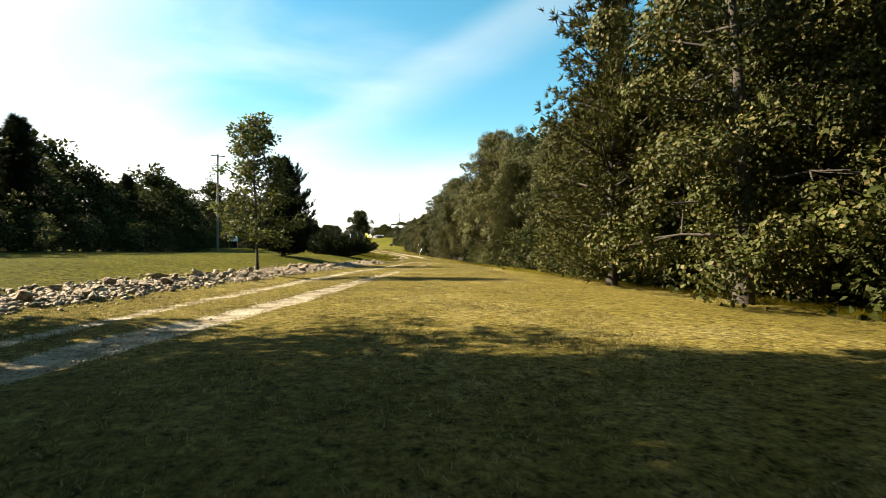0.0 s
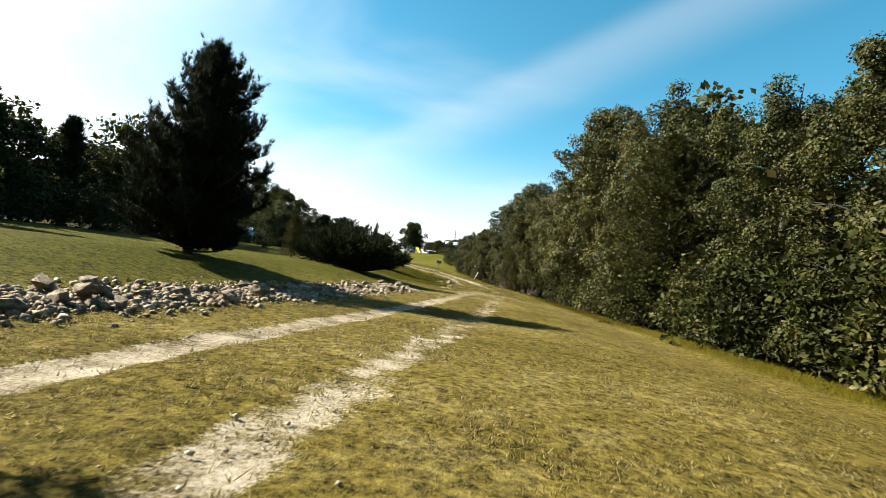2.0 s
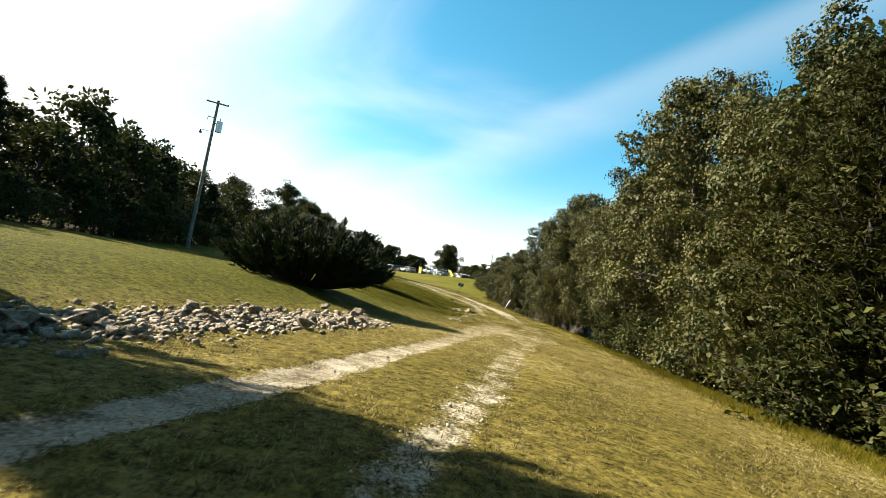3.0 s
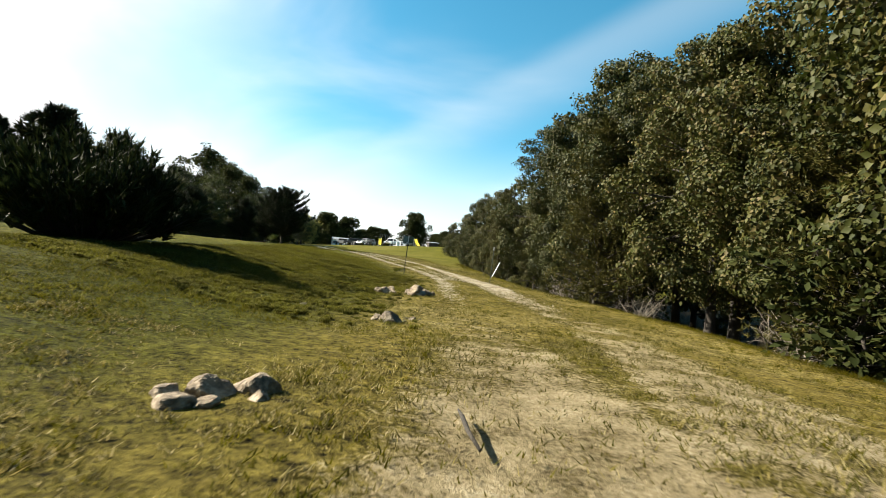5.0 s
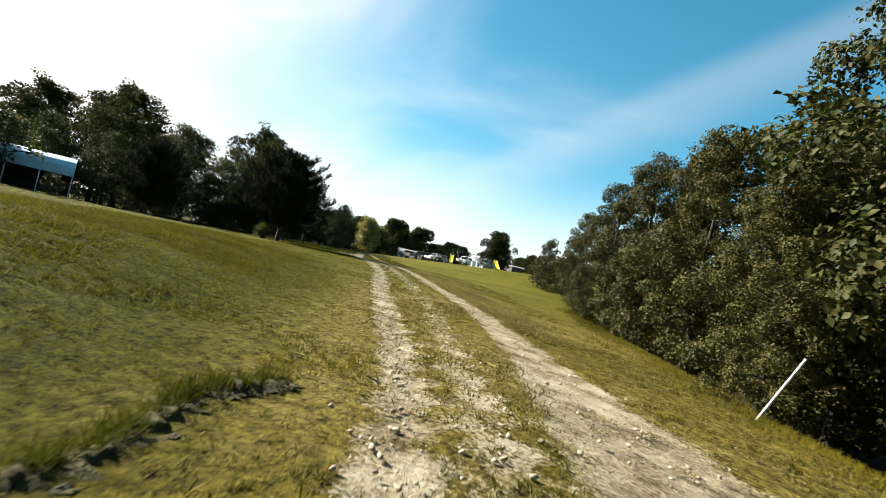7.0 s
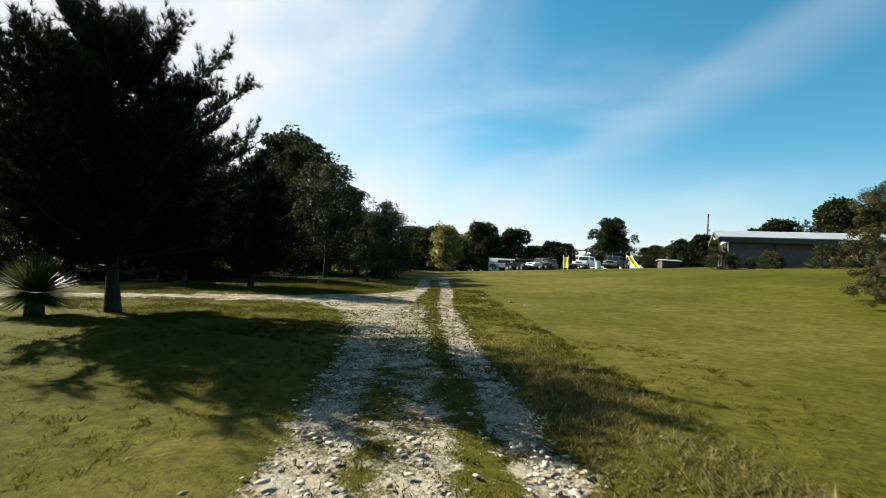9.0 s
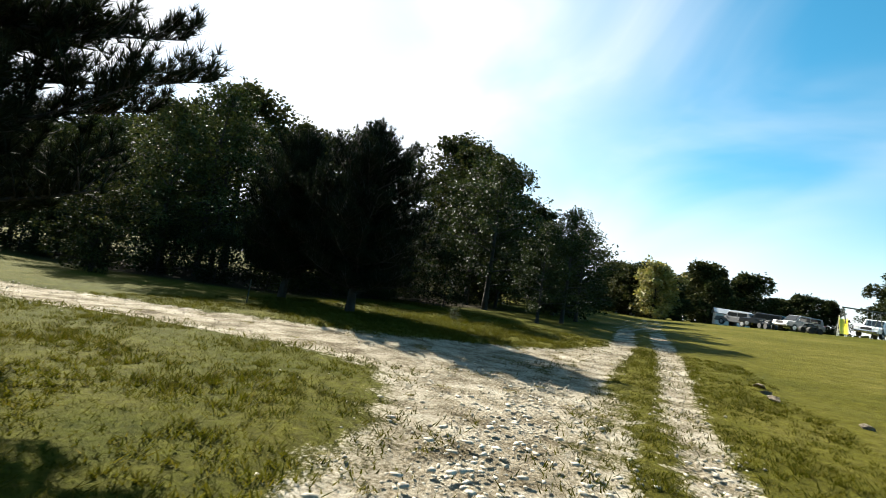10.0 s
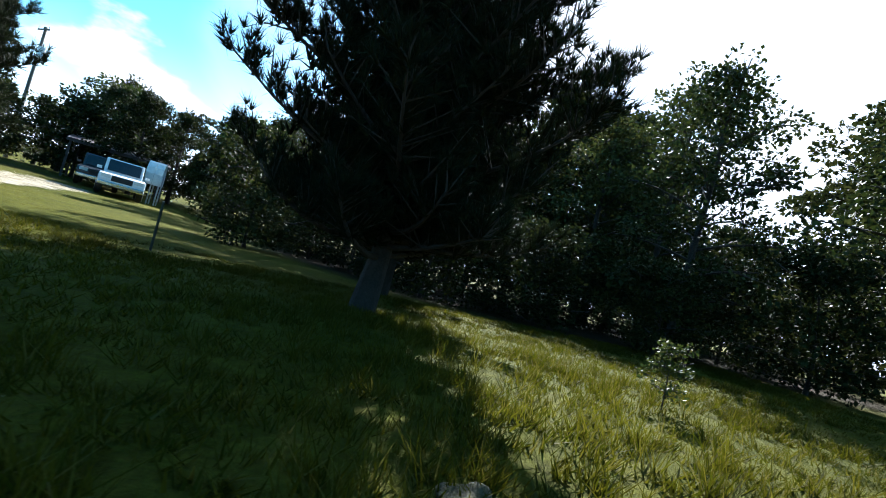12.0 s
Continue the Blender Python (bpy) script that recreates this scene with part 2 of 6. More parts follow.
    l.new(edge.outputs[0], cut.inputs["Value"])
    both = n.new("ShaderNodeMixRGB")
    l.new(cut.outputs["Result"], both.inputs["Fac"])
    l.new(speck.outputs["Color"], both.inputs["Color1"])
    l.new(earth.outputs["Color"], both.inputs["Color2"])
    # leaf litter under the trees, with their shade put into its dark colour
    litter_shade = n.new("ShaderNodeAttribute")
    litter_shade.attribute_name = "litter_shade"
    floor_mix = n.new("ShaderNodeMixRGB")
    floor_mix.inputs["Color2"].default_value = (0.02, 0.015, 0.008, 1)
    l.new(litter_shade.outputs["Fac"], floor_mix.inputs["Fac"])
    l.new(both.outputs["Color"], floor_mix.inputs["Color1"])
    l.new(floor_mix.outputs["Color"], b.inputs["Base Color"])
    deep = n.new("ShaderNodeMath")
    deep.operation = "MULTIPLY"
    l.new(lumps.outputs[0], deep.inputs[0])
    l.new(soft.outputs["Result"], deep.inputs[1])
    bump(n, l, b, deep.outputs[0], 0.9, 0.05)
    return m


GROUND = ground_material()


# ---- the lie of the land ----
def ease(a, b, v):
    t = np.clip((v - a) / (b - a), 0, 1)
    return t * t * (3 - 2 * t)


LAND_Y = [-80, 0, 20, 35, 45, 54, 60, 66, 75, 85, 95, 105, 112, 120, 150, 200, 400, 900]
LAND_Z = [0.1, 0.1, 0.1, 0.08, -0.02, -0.11, -0.13, 0.1, 0.42, 0.85, 1.3, 1.5, 1.65, 1.95, 2.6, 3.3, 5.5, 10]
MID_Y, MID_X = [0, 30, 50, 70, 80, 95, 102, 122, 160, 240], [-3.5, -2.6, -2.2, -4.8, -9.0, -17.0, -21.3, -33, -52, -80]


WOOD_Y, WOOD_X = [-30, 0, 14, 20, 31, 40, 50, 57, 63, 68, 73, 78, 82, 88, 95], [8.5, 9.5, 7.6, 6.0, 4.6, 3.8, 3.2, 2.6, 1.7, -0.3, -2.4, -3.8, -4.8, -6.3, -7.5]


def height(x, y):
    """The ground's height at places x, y (arrays)."""
    x, y = np.asarray(x, float), np.asarray(y, float)
    z = sum(np.interp(y + s, LAND_Y, LAND_Z) for s in (-3.0, 0.0, 3.0)) / 3
    d = x - np.interp(y, MID_Y, MID_X)
    near = 1 - ease(72, 98, y)
    z = z + near * (0.75 * ease(2.2, 8.5, -d) + 0.25 * ease(9, 28, -d))
    e = x - np.interp(y, WOOD_Y, WOOD_X)
    z = z - (1 - ease(90, 104, y)) * (0.22 * ease(-4.5, -0.5, e) + (0.5 + 1.5 * ease(30, 50, y)) * ease(-0.3, 6, e))
    z = z + 0.066 * ease(98, 132, y) * np.clip(d, 0, 60)
    z = z - 0.02 * ease(90, 110, y) * np.clip(-d - 6, 0, 40)
    return z


def at(x, y, up=0.0):
    return float(height(x, y)) + up


def along(points, n):
    """n points spread evenly over a line of corners."""
    p = np.array(points, float)
    s = np.concatenate([[0], np.cumsum(np.linalg.norm(np.diff(p, axis=0), axis=1))])
    u = np.linspace(0, s[-1], n)
    return np.stack([np.interp(u, s, p[:, k]) for k in range(p.shape[1])], 1)


# bare wheel ruts: corners x, y, half width, how bare
RUTS = [
    [(-3.9, -8, .42, .9), (-3.9, 5, .42, .9), (-3.2, 11, .38, .9), (-2.8, 18, .36, .66), (-2.4, 23, .38, .54), (-1.9, 28, .38, .5), (-1.4, 34, .34, .5), (-1.1, 44, .5, .5), (-1.4, 50, .8, .58)],
    [(-5.3, -8, .26, .6), (-5.1, 10, .26, .66), (-4.8, 17, .3, .8), (-4.5, 23, .32, .86), (-3.9, 28, .32, .88), (-3.4, 33, .32, .88), (-2.9, 41, .34, .78), (-2.9, 48, .6, .62)],
    [(-2.7, 46, .8, .66), (-2.4, 51, 1.1, .72), (-2.9, 55, .8, .5), (-3.8, 58.5, .45, .36), (-4.3, 62, .4, .36), (-5.25, 67.5, .34, .6), (-6.0, 70.3, .3, .72), (-7.9, 75.2, .25, .76), (-11.4, 82.2, .28, .74), (-14.6, 89, .3, .66), (-18.4, 96, .32, .66), (-22.4, 102.3, .36, .76), (-25.2, 107.3, .5, .95), (-29, 115.6, .4, .85), (-36.5, 129, .34, .8), (-48, 152, .3, .8), (-60, 178, .3, .7)],
    [(-1.1, 45, .6, .46), (-0.7, 49.5, 1.2, .58), (-0.7, 54, .95, .58), (-1.0, 58.6, .8, .5), (-1.7, 61, .68, .5), (-2.6, 64.5, .66, .66), (-3.5, 69.2, .9, .94), (-4.6, 72.4, 1.08, .96), (-5.75, 75.3, .82, .92), (-6.65, 77.5, .54, .88), (-9.0, 82.5, .3, .78), (-12.0, 88, .28, .7), (-16.0, 95.4, .28, .68), (-20.2, 102, .3, .74), (-24.0, 108.6, .3, .74), (-27.6, 115.6, .34, .85), (-35.0, 129, .32, .8), (-46.5, 152, .3, .8), (-58, 178, .3, .7)],
    [(-5.0, 69.6, .36, .56), (-7.2, 75.2, .3, .52), (-9.6, 81, .28, .5), (-13.4, 88.6, .26, .46), (-17.3, 95.7, .34, .55), (-21.6, 102.6, .4, .6), (-24.9, 108.2, .4, .58)],
    [(-26.0, 107.6, 1.5, .85), (-28.4, 106.7, 1.5, .95), (-30.8, 104.7, 1.1, .95), (-33.4, 102.0, 1.0, .9), (-36.5, 98.9, 1.0, .9), (-41.5, 95.5, 1.2, .8), (-48, 92.0, 1.4, .6)],
    [(-21.4, 101.6, .8, .6), (-24.2, 105.2, 1.1, .76), (-26.2, 107.2, 1.4, .9)],
    [(-25.8, 107.4, 1.5, .8), (-28.2, 107.2, 1.6, .95), (-28.0, 109.6, 1.2, .9), (-27.8, 111.6, .9, .8), (-28.6, 114.4, .5, .8)],
]


def bareness(x, y):
    """How bare of grass the ground is at x, y: 0 to 1."""
    out = np.zeros(x.shape)
    for line in RUTS:
        p = along([c[:4] for c in line], int(2 + 5 * sum(math.dist(a[:2], b[:2]) for a, b in zip(line, line[1:]))))
        lo, hi = p[:, :2].min(0) - 4, p[:, :2].max(0) + 4
        m = (x > lo[0]) & (x < hi[0]) & (y > lo[1]) & (y < hi[1])
        q = np.stack([x[m], y[m]], 1)
        best = np.full(len(q), 0.0)
        for k in range(0, len(q), 4000):
            d = np.hypot(q[k:k + 4000, None, 0] - p[None, :, 0], q[k:k + 4000, None, 1] - p[None, :, 1])
            best[k:k + 4000] = ((1 - ease(0.5, 1.5, d / p[None, :, 2])) * p[None, :, 3]).max(1)
        out[m] = np.maximum(out[m], best)
    return out


LAWN_Y, LAWN_X = [-30, 15, 30, 55, 70, 85, 92], [-22, -21, -23, -27, -33, -36, -42]


def dryness(x, y):
    """How sun-dried the grass is: the worn strip along the track more than lawn and field."""
    d = x - np.interp(y, MID_Y, MID_X)
    strip = ease(-6.0, -2.5, d - 1.6 * ease(43, 53, y)) * (1 - 0.15 * ease(55, 68, y)) * (1 - 0.75 * ease(76, 98, y))
    return np.clip(0.06 + 0.86 * strip * (1 - ease(8, 20, d)), 0, 1)


def grid_mesh(name, xs, ys):
    X, Y = np.meshgrid(xs, ys)
    x, y = X.ravel(), Y.ravel()
    bare = np.zeros(len(x))
    m = (x > -62) & (x < 3) & (y > -10) & (y < 180)
    bare[m] = bareness(x[m], y[m])
    z = height(x, y)
    rough = np.array([noise.noise(Vector((a * 0.9, b * 0.9, 3.1))) * 0.03 + noise.noise(Vector((a * 2.7, b * 2.7, 7.7))) * 0.018 if -45 < a < 12 and -5 < b < 130 else 0.0 for a, b in zip(x, y)])
    z = z + rough - 0.05 * bare
    nx, ny = len(xs), len(ys)
    i = np.arange(ny - 1)[:, None] * nx + np.arange(nx - 1)[None, :]
    faces = np.stack([i, i + 1, i + 1 + nx, i + nx], -1).reshape(-1, 4)
    me = quick_mesh(name, np.stack([x, y, z], 1), faces)
    me.attributes.new("bare", "FLOAT", "POINT").data.foreach_set("value", bare.astype(np.float32))
    me.attributes.new("dry", "FLOAT", "POINT").data.foreach_set("value", dryness(x, y).astype(np.float32))
    me.attributes.new("clay", "FLOAT", "POINT").data.foreach_set("value", (ease(34, 44, y) * (1 - ease(58, 70, y))).astype(np.float32))
    off = x - np.interp(y, MID_Y, MID_X)
    # uncut grass band, painted darker as a slope turned from the sun
    uncut = 0.8 * ease(-11, -8, off) * (1 - ease(-3.4, -1.6, off)) * ease(47, 55, y) * (1 - ease(82, 95, y))
    me.attributes.new("uncut", "FLOAT", "POINT").data.foreach_set("value", uncut.astype(np.float32))
    me.attributes.new("mown", "FLOAT", "POINT").data.foreach_set("value", (ease(80, 92, y) * (1 - bare)).astype(np.float32))
    # where trees stand: litter, painted darker for the shade under them
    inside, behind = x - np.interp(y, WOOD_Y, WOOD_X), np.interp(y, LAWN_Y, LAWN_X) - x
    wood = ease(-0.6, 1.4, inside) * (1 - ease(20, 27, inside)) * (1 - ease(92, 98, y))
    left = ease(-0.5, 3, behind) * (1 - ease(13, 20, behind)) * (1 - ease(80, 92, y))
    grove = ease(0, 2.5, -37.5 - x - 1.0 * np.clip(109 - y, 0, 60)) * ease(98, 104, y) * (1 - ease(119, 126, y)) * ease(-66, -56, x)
    me.attributes.new("litter_shade", "FLOAT", "POINT").data.foreach_set("value", np.clip(wood + left + grove, 0, 1).astype(np.float32))
    return me


def quick_mesh(name, verts, faces, mats=()):
    """A mesh from arrays; all faces have as many corners as faces has columns."""
    me = bpy.data.meshes.new(name)
    verts, faces = np.asarray(verts, np.float32), np.asarray(faces, np.int32)
    k = faces.shape[1]
    me.vertices.add(len(verts))
    me.vertices.foreach_set("co", verts.ravel())
    me.loops.add(faces.size)
    me.loops.foreach_set("vertex_index", faces.ravel())
    me.polygons.add(len(faces))
    me.polygons.foreach_set("loop_start", np.arange(0, faces.size, k, dtype=np.int32))
    me.update(calc_edges=True)
    for m in mats:
        me.materials.append(m)
    return me


def steps(*spans):
    """Coordinates in spans (from, to, step), joined."""
    out = []
    for a, b, s in spans:
        out += list(np.arange(a, b, s))
    return np.array(out + [spans[-1][1]])


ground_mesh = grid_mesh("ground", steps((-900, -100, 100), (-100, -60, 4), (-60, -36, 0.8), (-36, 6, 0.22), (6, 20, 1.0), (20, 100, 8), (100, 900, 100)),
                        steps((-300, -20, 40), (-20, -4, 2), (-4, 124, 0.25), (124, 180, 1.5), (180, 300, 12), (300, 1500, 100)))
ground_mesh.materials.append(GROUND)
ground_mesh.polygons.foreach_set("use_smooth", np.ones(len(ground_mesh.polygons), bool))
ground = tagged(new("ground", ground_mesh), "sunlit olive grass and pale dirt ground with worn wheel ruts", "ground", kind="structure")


# ---- building blocks ----
def part(name, data, mat, parent, label=""):
    """Links a mesh or a bmesh as one object under a thing or a part."""
    if isinstance(data, bmesh.types.BMesh):
        me = bpy.data.meshes.new(name)
        data.to_mesh(me)
        data.free()
        data = me
    if mat is not None and not data.materials:
        data.materials.append(mat)
    ob = new(name, data)
    ob.parent = parent
    if label:
        tagged(ob, label)
    return ob


def empty(name, x, y, z=None, turn=0.0, size=1.0):
    ob = new(name)
    ob.empty_display_size = 0.2
    ob.matrix_world = pose(x, y, at(x, y) if z is None else z, 0, 0, turn) @ Matrix.Diagonal((size, size, size, 1))
    return ob


def tube(path, radii, sides=6, cap=True):
    """Vertices and triangles of a tapered tube along a path."""
    path = np.asarray(path, float)
    t = np.gradient(path, axis=0)
    t /= np.linalg.norm(t, axis=1)[:, None] + 1e-9
    ref = np.where(np.abs(t[:, 2:3]) > 0.9, np.array([[1.0, 0, 0]]), np.array([[0, 0, 1.0]]))
    u = np.cross(t, ref)
    u /= np.linalg.norm(u, axis=1)[:, None] + 1e-9
    v = np.cross(t, u)
    a = np.linspace(0, 2 * np.pi, sides, endpoint=False)
    ring = path[:, None] + np.asarray(radii)[:, None, None] * (np.cos(a)[None, :, None] * u[:, None] + np.sin(a)[None, :, None] * v[:, None])
    n = len(path)
    i = np.arange(n - 1)[:, None] * sides + np.arange(sides)[None]
    j = np.arange(n - 1)[:, None] * sides + (np.arange(sides)[None] + 1) % sides
    f = np.concatenate([np.stack([i, j, j + sides], -1).reshape(-1, 3), np.stack([i, j + sides, i + sides], -1).reshape(-1, 3)])
    V = ring.reshape(-1, 3)
    if cap:
        k = len(V)
        V = np.vstack([V, path[-1:]])
        top = (n - 1) * sides + np.arange(sides)
        f = np.vstack([f, np.stack([top, np.roll(top, -1), np.full(sides, k)], 1)])
    return V, f


def merge(parts):
    V, F, k = [], [], 0
    for v, f in parts:
        V.append(v)
        F.append(np.asarray(f) + k)
        k += len(v)
    return np.vstack(V), np.vstack(F)


def unit(v):
    return v / (np.linalg.norm(v, axis=-1, keepdims=True) + 1e-9)


def leaves(rng, centre, out, size, width=0.34, spread=0.8, fold=0.10):
    """Folded leaves at centres, pointing more or less along out: two triangles each."""
    n = len(centre)
    d = unit(out + rng.normal(0, spread, (n, 3)))
    nrm = unit(rng.normal(0, 0.7, (n, 3)) + np.array([0, 0, 0.8]) + 0.5 * unit(out))
    side = unit(np.cross(d, nrm))
    nrm = np.cross(side, d)
    s = (size * rng.uniform(0.65, 1.3, n))[:, None]
    mid = centre + d * s * 0.45
    V = np.stack([centre, mid + side * s * width + nrm * s * fold, centre + d * s, mid - side * s * width + nrm * s * fold], 1).reshape(-1, 3)
    k = np.arange(n)[:, None] * 4
    F = np.concatenate([k + np.array([[0, 1, 2]]), k + np.array([[0, 2, 3]])])
    return V, F


def needles(rng, centre, out, size, per, width=0.06, spread=0.55):
    """Tufts of thin needles: one triangle each."""
    c, o = np.repeat(centre, per, 0), np.repeat(out, per, 0)
    n = len(c)
    d = unit(o + rng.normal(0, spread, (n, 3)))
    side = unit(np.cross(d, rng.normal(0, 1, (n, 3))))
    s = (size * rng.uniform(0.6, 1.25, n))[:, None]
    V = np.stack([c - side * s * width, c + side * s * width, c + d * s], 1).reshape(-1, 3)
    return V, np.arange(n * 3).reshape(-1, 3)


# ---- trees ----
def broadleaf(seed, h, low, reach, limbs, clumps, per, leaf, trunk_r, rise=0.45, top_heavy=0.6, puff=0.2, lean=0.25):
    """Trunk with limbs, and the leaves of a broad crown: two (vertices, triangles)."""
    rng = np.random.default_rng(seed)
    k = np.linspace(0, 1, 9)
    sway = np.cumsum(rng.normal(0, lean * 0.3, (9, 2)), 0) * k[:, None]
    stem = np.column_stack([sway, k * h * 0.93])
    wood = [tube(stem, trunk_r * (1 - 0.9 * k) * (1 + 0.35 * np.exp(-k * 25)), 8)]
    C, O = [], []
    for i in range(limbs):
        u = (i + rng.uniform(0, 1)) / limbs
        z0 = low * 0.75 + (h * 0.86 - low * 0.75) * u
        prof = math.sin(math.pi * min(1, 0.16 + 0.84 * u ** top_heavy)) ** 0.55 if u > 0 else 0.5
        L = reach * max(prof, 0.25) * rng.uniform(0.65, 1.12)
        az = i * 2.399 + rng.uniform(-0.5, 0.5)
        p0 = np.array([np.interp(z0, stem[:, 2], stem[:, 0]), np.interp(z0, stem[:, 2], stem[:, 1]), z0])
        out = np.array([math.cos(az), math.sin(az), 0])
        end = p0 + out * L + np.array([0, 0, L * (rise * (0.2 + u)) * rng.uniform(0.6, 1.3)])
        bend = (p0 + end) / 2 + rng.normal(0, 0.07 * L, 3) + np.array([0, 0, 0.08 * L])
        s = np.linspace(0, 1, 5)[:, None]
        arm = (1 - s) ** 2 * p0 + 2 * s * (1 - s) * bend + s ** 2 * end
        wood.append(tube(arm, np.linspace(trunk_r * 0.34 * (1 - 0.6 * u), 0.012, 5), 4, False))
        for c in range(clumps):
            f = rng.uniform(0.38, 1.05)
            q = (1 - f) ** 2 * p0 + 2 * f * (1 - f) * bend + f ** 2 * end
            q = q + rng.normal(0, 0.10 * reach, 3) * np.array([1, 1, 0.7])
            m = int(per * rng.uniform(0.5, 1.5))
            r = puff * reach * rng.uniform(0.6, 1.25)
            g = rng.normal(0, 1, (m, 3))
            g = unit(g) * (rng.uniform(0.25, 1, m) ** 0.5)[:, None] * np.array([1, 1, 0.62])
            C.append(q + g * r)
            O.append(unit(g) + 0.3 * out + np.array([0, 0, -0.15]))
            if c % 2 == 0:
                wood.append(tube(np.stack([arm[3], q]), [0.02, 0.006], 3, False))
    C, O = np.vstack(C), np.vstack(O)
    keep = C[:, 2] > 0.12
    return merge(wood), leaves(rng, C[keep], O[keep], leaf)


def billow(seed, h, low, reach, limbs, per, leaf, trunk_r, sag=0.0):
    """Trunk with forking limbs, each carrying rounded boughs of leaves with hollows between them."""
    rng = np.random.default_rng(seed)
    k = np.linspace(0, 1, 9)
    stem = np.column_stack([np.cumsum(rng.normal(0, 0.09, (9, 2)), 0) * k[:, None], k * h * 0.9])
    wood = [tube(stem, trunk_r * (1 - 0.88 * k) * (1 + 0.35 * np.exp(-k * 25)), 8)]
    C, N = [], []
    for i in range(limbs):
        u = (i + rng.uniform(0.1, 0.9)) / limbs
        z0 = low + (h * 0.82 - low) * u ** 1.05
        L = reach * (0.62 + 0.38 * math.sin(math.pi * min(1, 0.25 + 0.6 * u))) * (1 - 0.72 * max(0, u - 0.55) / 0.45) * rng.uniform(0.6, 1.0)
        az = i * 2.399 + rng.uniform(-0.5, 0.5)
        p0 = np.array([np.interp(z0, stem[:, 2], stem[:, 0]), np.interp(z0, stem[:, 2], stem[:, 1]), z0])
        out = np.array([math.cos(az), math.sin(az), 0])
        end = p0 + out * L + np.array([0, 0, L * (0.1 + 0.5 * u - sag * (1 - u)) * rng.uniform(0.7, 1.3)])
        bend = (p0 + end) / 2 + rng.normal(0, 0.06 * L, 3) + np.array([0, 0, 0.12 * L])
        s = np.linspace(0, 1, 5)[:, None]
        arm = (1 - s) ** 2 * p0 + 2 * s * (1 - s) * bend + s ** 2 * end
        wood.append(tube(arm, np.linspace(trunk_r * 0.32 * (1 - 0.6 * u), 0.012, 5), 4, False))
        for q, share in ((end, 1.0), (arm[3] + rng.normal(0, 0.14 * reach, 3), 0.62), (arm[2] + rng.normal(0, 0.16 * reach, 3), 0.5), (arm[1] + rng.normal(0, 0.08 * reach, 3), 0.45))[:3 + i % 2]:
            r = reach * rng.uniform(0.15, 0.26) * (0.6 + 0.4 * share)
            m = int(per * share * rng.uniform(0.7, 1.3))
            g = unit(rng.normal(0, 1, (m, 3)) + 0.35 * out + np.array([0, 0, 0.35]))
            # uneven boughs: lobes stand out, the skin is thick
            lobe = 1 + 0.28 * np.sin(g @ rng.normal(0, 2.6, 3) + rng.uniform(0, 6)) + 0.2 * np.sin(g @ rng.normal(0, 5.0, 3))
            C.append(q + g * (r * lobe * rng.uniform(0.55, 1.06, m) ** 0.6)[:, None] * np.array([1, 1, 0.78]))
            N.append(g)
            wood.append(tube(np.stack([arm[2], q]), [0.022, 0.007], 3, False))
    C, N = np.vstack(C), np.vstack(N)
    keep = C[:, 2] > 0.12
    C, N = C[keep], N[keep]
    n = len(C)
    nrm = unit(N + rng.normal(0, 0.55, (n, 3)) + np.array([0, 0, 0.25]))
    d = unit(np.cross(nrm, rng.normal(0, 1, (n, 3))) + np.array([0, 0, -0.35]))
    side = unit(np.cross(d, nrm))
    size = (leaf * rng.uniform(0.65, 1.3, n))[:, None]
    mid = C + d * size * 0.45
    V = np.stack([C, mid + side * size * 0.36 + nrm * size * 0.1, C + d * size, mid - side * size * 0.36 + nrm * size * 0.1], 1).reshape(-1, 3)
    f = np.arange(n)[:, None] * 4
    return merge(wood), (V, np.concatenate([f + np.array([[0, 1, 2]]), f + np.array([[0, 2, 3]])]))


